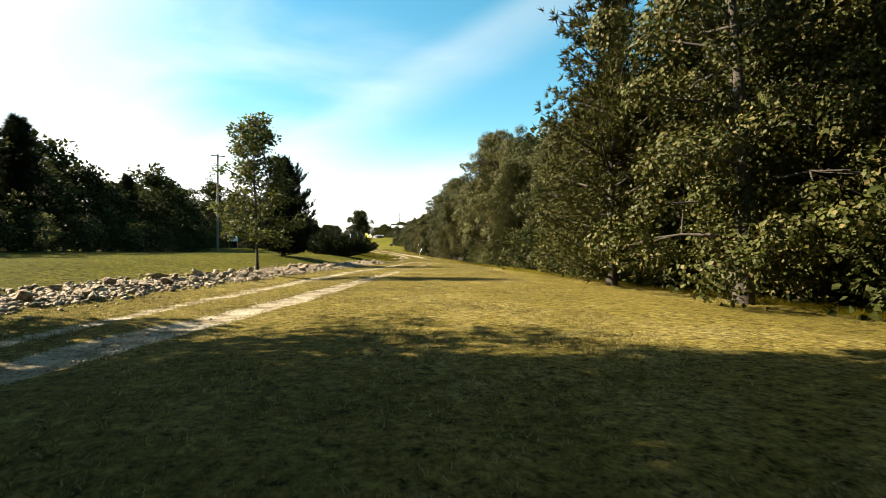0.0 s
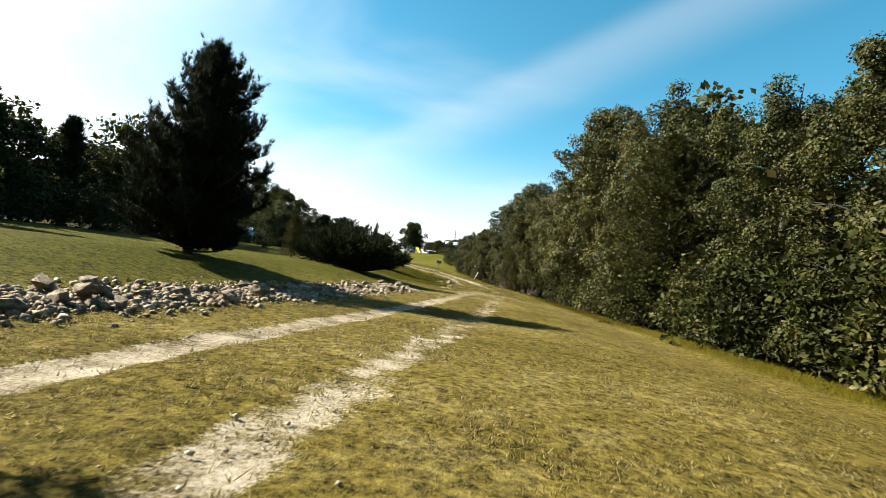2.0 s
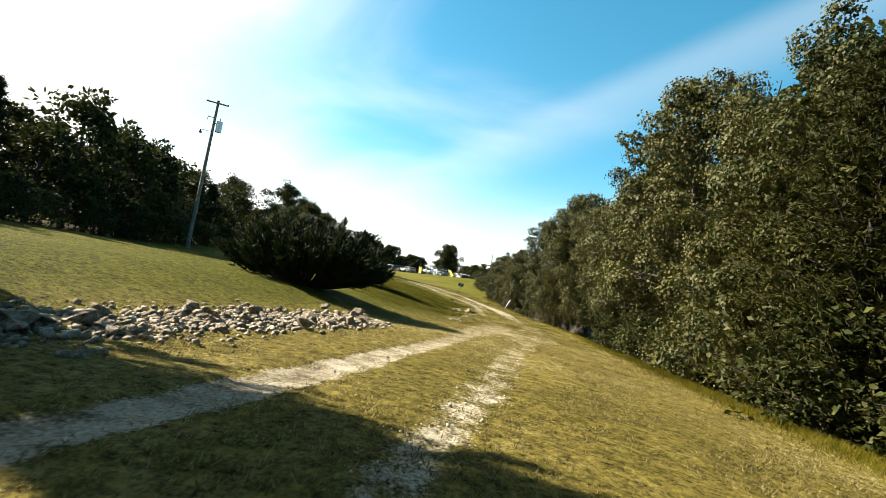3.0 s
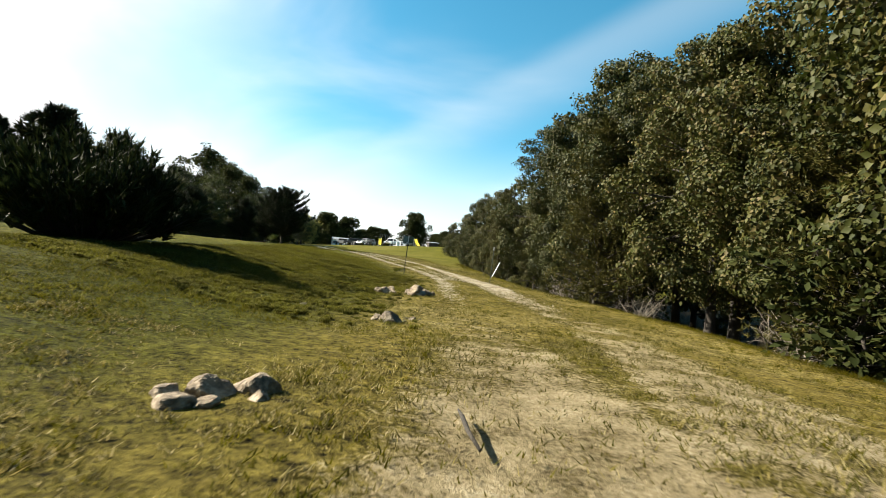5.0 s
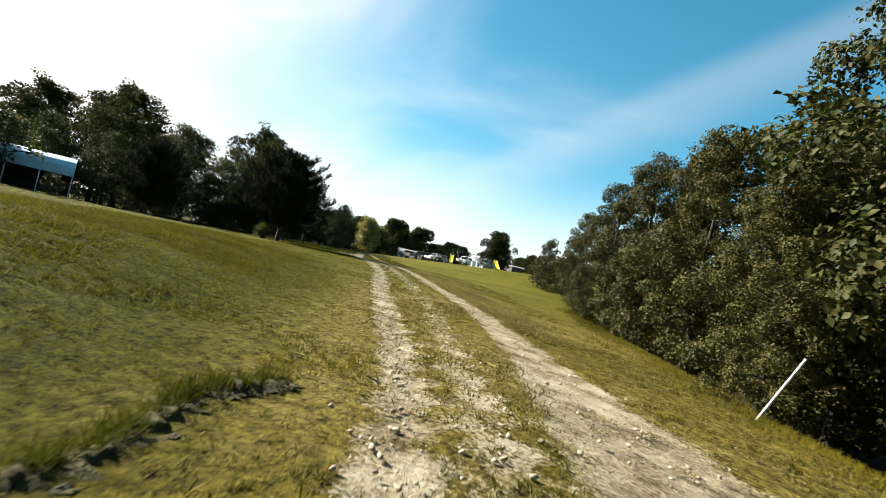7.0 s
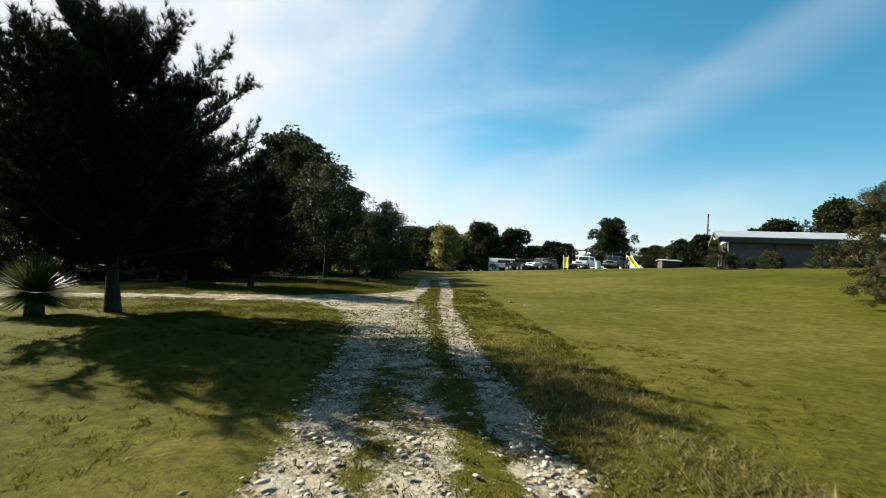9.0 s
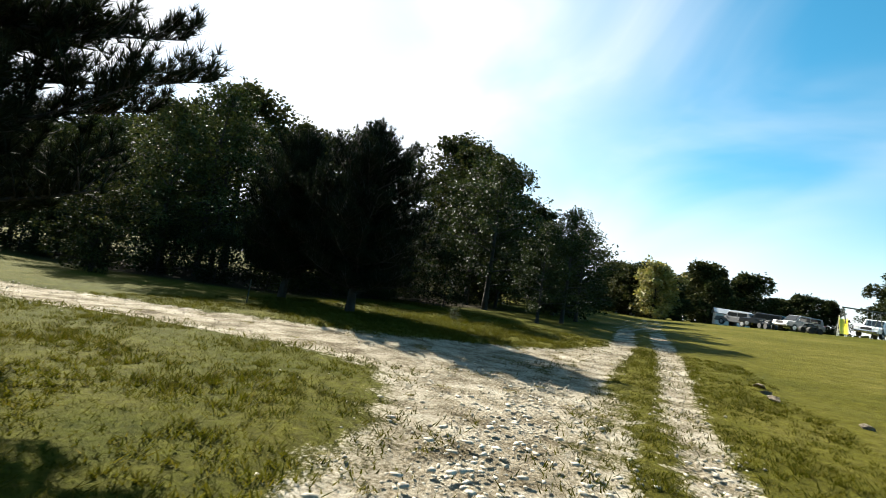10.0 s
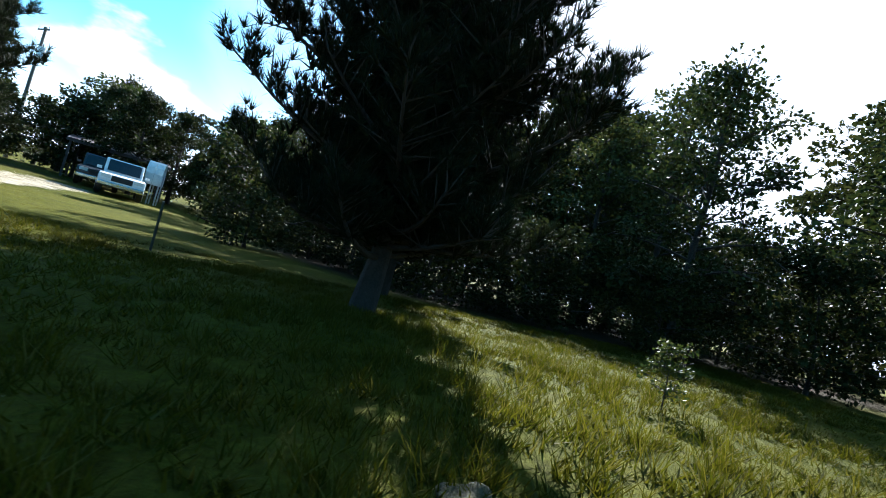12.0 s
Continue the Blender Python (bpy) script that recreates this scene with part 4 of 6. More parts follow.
# ---- stones ----
def stone_mesh(seed, flat=0.75):
    rng = np.random.default_rng(seed)
    p = unit(rng.normal(0, 1, (15, 3))) * rng.uniform(0.7, 1.1, (15, 1)) * np.array([1, rng.uniform(0.6, 0.95), flat * rng.uniform(0.65, 1.0)])
    bm = bmesh.new()
    for q in p:
        bm.verts.new(q)
    got = bmesh.ops.convex_hull(bm, input=bm.verts)
    bmesh.ops.delete(bm, geom=[g for g in got["geom_interior"] if isinstance(g, bmesh.types.BMVert)], context="VERTS")
    me = bpy.data.meshes.new("rock")
    bm.to_mesh(me)
    bm.free()
    me.materials.append(STONE)
    return me


STONES = [stone_mesh(200 + i) for i in range(10)]
srnd = random.Random(21)


def lay_stone(name, x, y, r, parent=None, up=0.35, label="", group=""):
    ob = new(name, STONES[srnd.randrange(10)])
    m = pose(x, y, at(x, y) + r * up, srnd.uniform(-25, 25), srnd.uniform(-25, 25), srnd.uniform(0, 360))
    ob.matrix_world = m @ Matrix.Diagonal((r, r * srnd.uniform(0.75, 1.05), r * srnd.uniform(0.6, 1.0), 1))
    if parent:
        ob.parent = parent
        ob.matrix_parent_inverse = parent.matrix_world.inverted()
    if label:
        tagged(ob, label, "rock", group)
    return ob


BORDER = [(-7.6, 2), (-7.4, 8), (-7.3, 12), (-6.9, 18), (-6.75, 24), (-6.2, 30), (-5.9, 36), (-5.35, 41.8)]
border = tagged(new("rock_border"), "long border of pale broken limestone between track and lawn", "rock border")
border.location = (-6.9, 18, at(-6.9, 18))
bpy.context.view_layer.update()
line = along(BORDER, 400)
for i in range(290):
    p = line[srnd.randrange(30, 400)]
    r = 0.08 + 0.17 * srnd.random() ** 2.4
    lay_stone("rock", p[0] + srnd.gauss(0, 0.32), p[1] + srnd.uniform(-0.2, 0.2), r, border, srnd.uniform(0.25, 0.75))


GRAVEL = surface("pale_gravel", (0.156, 0.129, 0.0897), (0.406, 0.363, 0.289), 3.0, 0.95, 0, 0.6, 0.02, (0.273, 0.234, 0.176))


def scatter_stones(name, places, sizes, seed, label, category, mat=STONE, squash=1.0):
    """Small stones, too many to count, in one mesh."""
    rng = np.random.default_rng(seed)
    shapes = []
    for me in STONES[:6]:
        v = np.array([q.co for q in me.vertices])
        me.calc_loop_triangles()
        shapes.append((v, np.array([t.vertices[:] for t in me.loop_triangles])))
    bits = []
    for (x, y), r, z in zip(places, sizes, height(places[:, 0], places[:, 1])):
        v, f = shapes[rng.integers(6)]
        a = rng.uniform(0, 6.28)
        c, s = math.cos(a), math.sin(a)
        q = v @ np.array([[c, s, 0], [-s, c, 0], [0, 0, squash]]) * r
        bits.append((q + np.array([x, y, z + r * 0.2]), f))
    ob = new(name, quick_mesh(name, *merge(bits), (mat,)))
    return tagged(ob, label, category, kind="stuff")


grng = np.random.default_rng(5)
pick = line[grng.integers(20, 400, 9000)]
pick = pick + np.column_stack([grng.normal(0, 0.36, 9000), grng.uniform(-0.2, 0.2, 9000)])
scatter_stones("rubble", pick, 0.03 + 0.075 * grng.random(9000) ** 1.5, 3, "small limestone rubble between the border rocks", "rubble")
spots = []
for line_no, count in ((0, 900), (1, 500), (2, 2800), (3, 2500), (4, 1100), (5, 600), (6, 260)):
    way = along(RUTS[line_no], 800)
    if line_no in (2, 3):
        way = way[(way[:, 1] < 118) & (way[:, 1] > 61)]
    at_ = way[grng.integers(0, len(way), count)]
    spots.append(at_[:, :2] + grng.normal(0, 0.62, (count, 2)) * at_[:, 2:3])
spots = np.vstack(spots)
scatter_stones("gravel", spots, 0.009 + 0.026 * grng.random(len(spots)) ** 3.2, 4, "pale gravel stones lying in the wheel ruts", "gravel", GRAVEL)


LIMESTONE = surface("pale_limestone", (0.2, 0.17, 0.125), (0.5, 0.455, 0.37), 6.0, 0.95, 0, 0.6, 0.01, (0.36, 0.32, 0.25))
flat = []
for line_no, count in ((2, 900), (3, 1300), (4, 400), (6, 300)):
    way = along(RUTS[line_no], 800)
    way = way[(way[:, 1] < 107) & (way[:, 1] > 84)]
    at_ = way[grng.integers(0, len(way), count)]
    flat.append(at_[:, :2] + grng.normal(0, 0.5, (count, 2)) * at_[:, 2:3])
flat = np.vstack(flat)
scatter_stones("limestone_pieces", flat, 0.016 + 0.048 * grng.random(len(flat)) ** 2.6, 8, "flat pale limestone pieces lying in the field's ruts", "stones", LIMESTONE, 0.45)


BROWNSTONE = surface("weathered_brown_stone", (0.03, 0.022, 0.014), (0.3, 0.25, 0.17), 5.0, 0.95, 0, 1.0, 0.05, (0.1, 0.078, 0.05))


def boulder(name, seed, x, y, r, label, group, tall=0.8, sink=0.25, mat=STONE):
    """A larger broken rock: split faces, sharp corners and chips, half bedded in the grass."""
    rng = np.random.default_rng(900 + seed)
    bm = bmesh.new()
    bmesh.ops.create_icosphere(bm, subdivisions=4, radius=1.0)
    planes = [(Vector(unit(rng.normal(0, 1, 3))), rng.uniform(0.5, 0.86)) for i in range(11)]
    o = Vector((seed * 3.1, seed * 1.7, 0))
    for v in bm.verts:
        c = v.co.normalized()
        reach = 1.0 + 0.25 * noise.noise(c * 1.3 + o)
        for n, d in planes:
            k = c.dot(n)
            if k > 1e-3:
                reach = min(reach, d / k)
        reach += 0.045 * noise.noise(c * 5 + o) + 0.03 * abs(noise.noise(c * 11 + o)) - 0.07 * max(0.0, noise.noise(c * 3.2 - o) - 0.25)
        v.co = Vector((c.x * reach, c.y * reach * 0.8, c.z * reach * tall)) * r * 1.12
    me = bpy.data.meshes.new(name)
    bm.to_mesh(me)
    bm.free()
    me.materials.append(mat)
    ob = new(name, me)
    ob.matrix_world = pose(x, y, at(x, y) + r * (tall - sink * 2) * 0.8, 0, 0, seed * 71)
    return tagged(ob, label, "rock", group)


for i, (x, y, r) in enumerate(((-4.5, 51.3, .16), (-4.66, 51.5, .11), (-4.32, 51.5, .15), (-4.55, 51.08, .11), (-4.2, 51.35, .09), (-4.72, 51.2, .09), (-4.4, 51.12, .08))):
    boulder("rock", 31 + i, x, y, r, "pale limestone rock in the grass beside the track", "rocks beside the track", 0.7, 0.36)
for i, (x, y, r) in enumerate(((-4.56, 55.93, .21), (-4.78, 56.02, .11), (-4.3, 56.45, .07))):
    boulder("rock", 3 + i, x, y, r, "weathered brown rock half sunk in grass", "rocks beside the track", 0.7, 0.28, BROWNSTONE)
for i, (x, y, r) in enumerate(((-5.3, 61.66, 0.28), (-5.26, 62.12, 0.24), (-4.98, 61.98, 0.18), (-5.08, 62.2, 0.14), (-5.92, 61.6, 0.17), (-6.08, 61.45, 0.15), (-5.5, 61.95, 0.13), (-5.78, 61.36, 0.11), (-5.04, 61.66, 0.13), (-5.12, 61.5, 0.10), (-4.86, 62.1, 0.10), (-6.3, 61.7, 0.11))):
    boulder("rock", 11 + i, x, y, r, "large pale limestone rock of a heap in the grass", "heap of rocks by the sign", 0.85, 0.36)
for x, y, r in ((-24.5, 112.8, .14), (-24.2, 112.2, .12), (-23.9, 111.6, .13), (-22.6, 111.0, .1), (-21.8, 110.2, .1)):
    lay_stone("rock", x, y, r, None, 0.3, "pale stone in the grass beside the track", "rocks along the field track")


# ---- posts and sign ----
def paint(name, colour, rough=0.5, metal=0.0, wear=0.12):
    d = tuple(max(0.0, c * (1 - wear * 2)) for c in colour)
    l = tuple(min(1.0, c * (1 + wear)) for c in colour)
    return surface(name, d, l, 5.0, rough, metal, 0.12, 0.003)


STEEL = paint("dark_green_steel", (0.035, 0.045, 0.035), 0.6, 0.5, 0.3)
PLATE = paint("sign_back", (0.05, 0.085, 0.075), 0.5, 0.4)
WHITE = paint("white_paint", (0.75, 0.75, 0.72), 0.45)
GALV = paint("galvanised_metal", (0.42, 0.44, 0.45), 0.4, 0.7)
DEADWOOD = surface("weathered_wood", (0.05, 0.042, 0.032), (0.17, 0.145, 0.115), 6.0, 0.9, 0, 0.5, 0.01)
POLEWOOD = surface("pole_wood", (0.07, 0.055, 0.045), (0.19, 0.16, 0.13), 3.0, 0.9, 0, 0.5, 0.01)
RUBBER = paint("tyre_rubber", (0.018, 0.018, 0.018), 0.8)
GLASS, gn, gl, gb = material("dark_glass", 0.06)
gb.inputs["Base Color"].default_value = (0.012, 0.015, 0.017, 1)
YELLOW = paint("yellow_plastic", (0.75, 0.62, 0.03), 0.4)


def box(bm, sx, sy, sz, m=None, bevel=0.0):
    made = bmesh.ops.create_cube(bm, size=1.0, matrix=(m or Matrix()) @ Matrix.Diagonal((sx, sy, sz, 1)))
    if bevel:
        e = {e for v in made["verts"] for e in v.link_edges}
        bmesh.ops.bevel(bm, geom=list(e), offset=bevel, segments=2, affect="EDGES", profile=0.5)
    return bm


def one_box(sx, sy, sz, m=None, bevel=0.0):
    return box(bmesh.new(), sx, sy, sz, m, bevel)


def rod(a, b, r, sides=10, r2=None):
    bm = bmesh.new()
    a, b = Vector(a), Vector(b)
    d = b - a
    m = Matrix.Translation((a + b) / 2) @ d.to_track_quat("Z", "Y").to_matrix().to_4x4()
    bmesh.ops.create_cone(bm, cap_ends=True, segments=sides, radius1=r, radius2=r if r2 is None else r2, depth=d.length, matrix=m)
    return bm


def t_post(ob, h, lean, label=""):
    """A studded steel fence post: a T section with studs down its face."""
    bm = bmesh.new()
    box(bm, 0.036, 0.006, h + 0.25, pose(0, 0, h / 2 - 0.125))
    box(bm, 0.006, 0.034, h + 0.25, pose(0, 0.018, h / 2 - 0.125))
    for i in range(int(h / 0.055)):
        box(bm, 0.018, 0.012, 0.012, pose(0, -0.008, 0.1 + i * 0.055))
    return part("post", bm, STEEL, ob, label)


sign = empty("road_sign", -7.42, 70.05, None, 12)
sign.matrix_world = sign.matrix_world @ pose(0, 0, 0, 0, 2.5, 0)
t_post(sign, 1.68, 0)
for s in (-1, 1):
    part("sign_plate", one_box(0.235, 0.004, 0.28, pose(s * 0.115, -0.03 + 0.025, 1.56, 0, 0, s * 16), 0.0015), PLATE, sign, "dark green back of a thin metal sign plate")
part("bracket", one_box(0.04, 0.02, 0.30, pose(0, -0.03, 1.58)), GALV, sign)
tagged(sign, "back of a folded metal sign on a steel post", "sign")

gate_post = empty("fence_post", -3.75, 73.1, None, -20)
gate_post.matrix_world = gate_post.matrix_world @ pose(0, 0, 0, 0, 2.5, 0)
t_post(gate_post, 1.75, 0)
part("post_top", one_box(0.04, 0.04, 0.16, pose(0, 0.005, 1.69), 0.004), GALV, gate_post, "pale worn top of the post")
tagged(gate_post, "dark steel fence post with a pale worn top", "fence post")

pipe = empty("leaning_pole", -3.95, 78.6)
part("pole", rod((0, 0, -0.15), (0.50, -0.05, 0.95), 0.02), GALV, pipe)
tagged(pipe, "pale pole leaning out of the ground by the wood", "pole")

stick = empty("fallen_stick", -2.97, 51.23)
w, f = tube([(-0.07, 0.37, 0.02), (-0.03, 0.15, 0.05), (0.02, -0.06, 0.045), (0.1, -0.25, 0.015)], [0.008, 0.014, 0.013, 0.009], 7)
part("branch", quick_mesh("branch", w, f), BARK, stick)
tagged(stick, "dark fallen branch lying on the dirt", "branch")
for x, y, h, turn in ((-34.3, 106.4, 0.62, 10),):
    stake = empty("garden_stake", x, y, None, turn)
    part("stake", rod((0, 0, -0.1), (0.03, 0, h), 0.016, 8), STEEL, stake)
    tagged(stake, "short dark stake standing in the lawn", "stake")


def utility_pole(x, y, h, turn, label, lean=0.0):
    ob = empty("utility_pole", x, y, None, turn)
    ob.matrix_world = ob.matrix_world @ pose(0, 0, 0, 0, lean, 0)
    part("pole", rod((0, 0, -0.5), (0, 0, h), 0.16, 14, 0.10), POLEWOOD, ob)
    part("crossarm", one_box(1.7, 0.09, 0.11, pose(0, -0.12, h - 0.25), 0.008), POLEWOOD, ob)
    for s in (-0.78, 0.0, 0.78):
        bm = rod((s, -0.12, h - 0.2), (s, -0.12, h - 0.02), 0.05, 8, 0.025)
        part("insulator", bm, WHITE if s else STEEL, ob)
    can = part("transformer", rod((0.42, 0, h - 2.55), (0.42, 0, h - 1.65), 0.23, 16), GALV, ob, "grey transformer can")
    part("bushing", rod((0.42, 0, h - 1.65), (0.42, 0, h - 1.38), 0.045, 8, 0.03), STEEL, can)
    part("bracket", one_box(0.3, 0.06, 0.08, pose(0.2, 0, h - 1.9)), STEEL, ob)
    part("fuse_arm", one_box(0.5, 0.05, 0.05, pose(-0.3, 0, h - 1.45), 0.005), STEEL, ob)
    part("cutout", rod((-0.55, 0, h - 1.75), (-0.5, 0, h - 1.4), 0.035, 8), WHITE, ob)
    part("lamp", rod((-0.85, 0, h - 2.9), (-0.85, 0, h - 2.65), 0.16, 10, 0.05), STEEL, ob, "small lamp on a thin arm")
    part("lamp_arm", rod((0, 0, h - 2.6), (-0.85, 0, h - 2.62), 0.02, 6), STEEL, ob)
    return tagged(ob, label, "utility pole")


utility_pole(-28.4, 62.8, 12.2, 35, "wooden utility pole with a grey transformer above the thicket")
utility_pole(-64.0, 71.6, 10.8, 70, "wooden utility pole with transformer beyond the parked cars")
utility_pole(-16.5, 184.0, 8.6, 105, "wooden utility pole standing behind the low house")


# ---- yucca, saplings, dead brush ----
def yucca(seed):
    rng = np.random.default_rng(seed)
    n = 900
    az, el = rng.uniform(0, 2 * np.pi, n), np.arcsin(rng.uniform(-0.5, 1, n))
    d = np.column_stack([np.cos(az) * np.cos(el), np.sin(az) * np.cos(el), np.sin(el)])
    side = unit(np.cross(d, [0, 0, 1.0]))
    root = np.array([0, 0, 0.36]) + d * 0.08
    L = rng.uniform(0.42, 0.66, n)[:, None]
    V = np.stack([root - side * 0.014, root + side * 0.014, root + d * L * 0.6 + side * 0.013, root + d * L, root + d * L * 0.6 - side * 0.013], 1).reshape(-1, 3)
    k = np.arange(n)[:, None] * 5
    return V, np.concatenate([k + np.array([[0, 1, 2]]), k + np.array([[0, 2, 4]]), k + np.array([[4, 2, 3]])])


yuc = empty("yucca", -28.15, 98.95, None)
part("trunk", rod((0, 0, -0.1), (0, 0, 0.3), 0.14, 10, 0.12), BARK, yuc)
part("crown", quick_mesh("crown", *yucca(91)), YUCCA, yuc, "ball of stiff pointed yucca blades")
yuc.scale = (1.3, 1.3, 1.25)
tagged(yuc, "round spiky yucca plant on the grass by the pine", "yucca")

sap = plant("sapling", broadleaf(92, 2.0, 0.7, 0.62, 16, 3, 18, 0.10, 0.025, 0.7, 0.8, 0.3, 0.05), OAK_GREEN, -41.5, 103.5, "small leafy sapling on the lawn against the dark grove", "sapling", "saplings on the lawn")
again(sap, -32.2, 111.75, 80, 0.28)
again(sap, -40.0, 89.9, 200, 2.3)
again(shrubs[1], -36.9, 90.9, 40, 0.42)
again(sap, -22.0, 36.0, 30, 1.2)
again(sap, -20.5, 26.0, 130, 1.0)
plant("willow_tree", broadleaf(93, 7.5, 0.8, 2.3, 34, 5, 46, 0.22, 0.14, 0.9, 0.8, 0.24), OAK_GREEN, -60.5, 82.9, "tall narrow leafy tree behind the parked cars", "tree")
plant("tree", broadleaf(94, 5.6, 0.6, 1.7, 26, 4, 36, 0.18, 0.09, 0.8), OAK_GREEN, -50.0, 98.6, "lighter leafy tree at the edge of the grove", "tree")


def dead_brush(seed):
    rng = np.random.default_rng(seed)
    bits = []
    for i in range(26):
        az, L = rng.uniform(0, 6.28), rng.uniform(0.8, 1.9)
        tip = np.array([math.cos(az) * L * 0.7, math.sin(az) * L * 0.7, L * rng.uniform(0.3, 1.0)])
        mid = tip * 0.5 + rng.normal(0, 0.15, 3)
        bits.append(tube([(0, 0, 0), mid, tip], [0.022, 0.014, 0.005], 4, False))
        for j in range(4):
            t2 = mid + (tip - mid) * rng.uniform(0, 0.8)
            bits.append(tube([t2, t2 + rng.normal(0, 0.16, 3), t2 + rng.normal(0, 0.34, 3)], [0.009, 0.006, 0.003], 3, False))
    return merge(bits)


for i, (x, y, s) in enumerate(((3.7, 60.5, 1.0), (4.8, 55.5, 0.9), (1.9, 67.5, 0.9), (-0.4, 71.5, 0.8))):
    db = empty("dead_brush", x, y, at(x, y) - 0.05, 60 * i, s)
    part("brushwood", quick_mesh("brushwood", *dead_brush(300 + i)), DEADWOOD, db)
    tagged(db, "bare grey dead brush under the wood's edge", "brush", "dead brush under the wood")


# ---- loose earth and tufts ----
SOIL = surface("dark_soil", (0.0176, 0.016, 0.0048), (0.088, 0.076, 0.02), 6.0, 0.95, 0, 0.9, 0.04)


def clod(seed, r):
    """A lump of torn earth with a ragged top."""
    bm = bmesh.new()
    bmesh.ops.create_icosphere(bm, subdivisions=3, radius=1.0)
    for v in bm.verts:
        k = 1 + 0.45 * noise.noise(v.co * 1.7 + Vector((seed, 0, 0))) + 0.3 * noise.noise(v.co * 4.5 + Vector((0, seed, 0)))
        v.co = Vector((v.co.x * k, v.co.y * k * 0.75, v.co.z * k * 0.5)) * r
    return bm


def earth_bank(points, h, seed):
    """A torn edge of turf: flush with the slope behind, a ragged dark step in front."""
    p = along(points, 150)
    t = np.gradient(p, axis=0)
    side = np.column_stack([t[:, 1], -t[:, 0]])
    side /= np.linalg.norm(side, axis=1)[:, None]
    prof = [(-0.17, -0.1), (-0.1, 0.4), (-0.04, 0.85), (0.0, 1.0), (0.03, 0.75), (0.04, 0.35), (0.06, 0.0), (0.1, -0.2)]
    V = []
    for i, (q, s) in enumerate(zip(p, side)):
        k = h * (0.45 + 1.5 * noise.noise(Vector((i * 0.11, seed, 0))) + 0.2 * noise.noise(Vector((i * 0.3, seed, 9)))) * math.sin(math.pi * (i + 0.5) / 150) ** 0.5
        w = 0.11 * noise.noise(Vector((i * 0.13, seed, 5))) + 0.05 * noise.noise(Vector((i * 0.5, seed, 7)))
        for a, z in prof:
            x, y = q[0] + s[0] * (a + w), q[1] + s[1] * (a + w)
            V.append((x, y, at(x, y) + z * k + 0.03 * noise.noise(Vector((x * 13, y * 13, z * 3)))))
    n = len(prof)
    j = np.arange(149)[:, None] * n + np.arange(n - 1)[None]
    return np.array(V), np.stack([j, j + 1, j + 1 + n, j + n], -1).reshape(-1, 4)


bank = new("earth_bank")
tip = np.array([-8.4, 72.6])
bank.location = (tip[0], tip[1], at(*tip))
bpy.context.view_layer.update()
for line_, hh, sd in (([(-8.12, 71.7), (-8.08, 72.1), (-8.14, 72.45), (-8.28, 72.8), (-8.42, 73.05)], 0.075, 1.0), ([(-8.36, 73.15), (-8.31, 73.45), (-8.2, 73.8)], 0.06, 4.0)):
    v_, f_ = earth_bank(line_, hh, sd)
    ob = part("step", quick_mesh("step", v_, f_), SOIL, bank)
    ob.matrix_parent_inverse = bank.matrix_world.inverted()
tagged(bank, "torn dark edge of turf and earth in the grass", "earth bank")
for i, (x, y, r) in enumerate(((-8.2, 72.55, .06), (-7.95, 72.0, .05), (-8.05, 72.6, .045), (-8.3, 73.0, .035), (-8.2, 73.4, .03), (-8.15, 73.75, .05), (-6.2, 56.6, .11), (-6.0, 56.9, .07), (-4.42, 56.55, .08), (-4.2, 56.6, .06), (-4.36, 56.2, .05), (-30.0, 110.5, .12), (-29.8, 110.4, .08))):
    ob = empty("earth_clod", x, y, at(x, y) - r * 0.2, 47 * i)
    part("lump", clod(i * 3.7, r), SOIL, ob)
    tagged(ob, "dark clod of torn earth lying in the grass", "earth clod", "clods of torn earth")


# ---- vehicles ----
CHROME = paint("chrome", (0.6, 0.6, 0.6), 0.2, 0.9, 0.05)
LAMPGLASS = paint("lamp_glass", (0.7, 0.7, 0.68), 0.15)
TAIL = paint("tail_lamp_red", (0.35, 0.02, 0.015), 0.25)


def outline(points, half):
    """A closed side outline (x, z) pulled to both sides of the middle, with softened edges."""
    bm = bmesh.new()
    f = bm.faces.new([bm.verts.new((x, -half, z)) for x, z in points])
    got = bmesh.ops.extrude_face_region(bm, geom=[f])
    bmesh.ops.translate(bm, verts=[g for g in got["geom"] if isinstance(g, bmesh.types.BMVert)], vec=(0, half * 2, 0))
    bmesh.ops.recalc_face_normals(bm, faces=bm.faces)
    bmesh.ops.bevel(bm, geom=list(bm.edges), offset=0.05, segments=2, affect="EDGES", profile=0.6)
    return bm


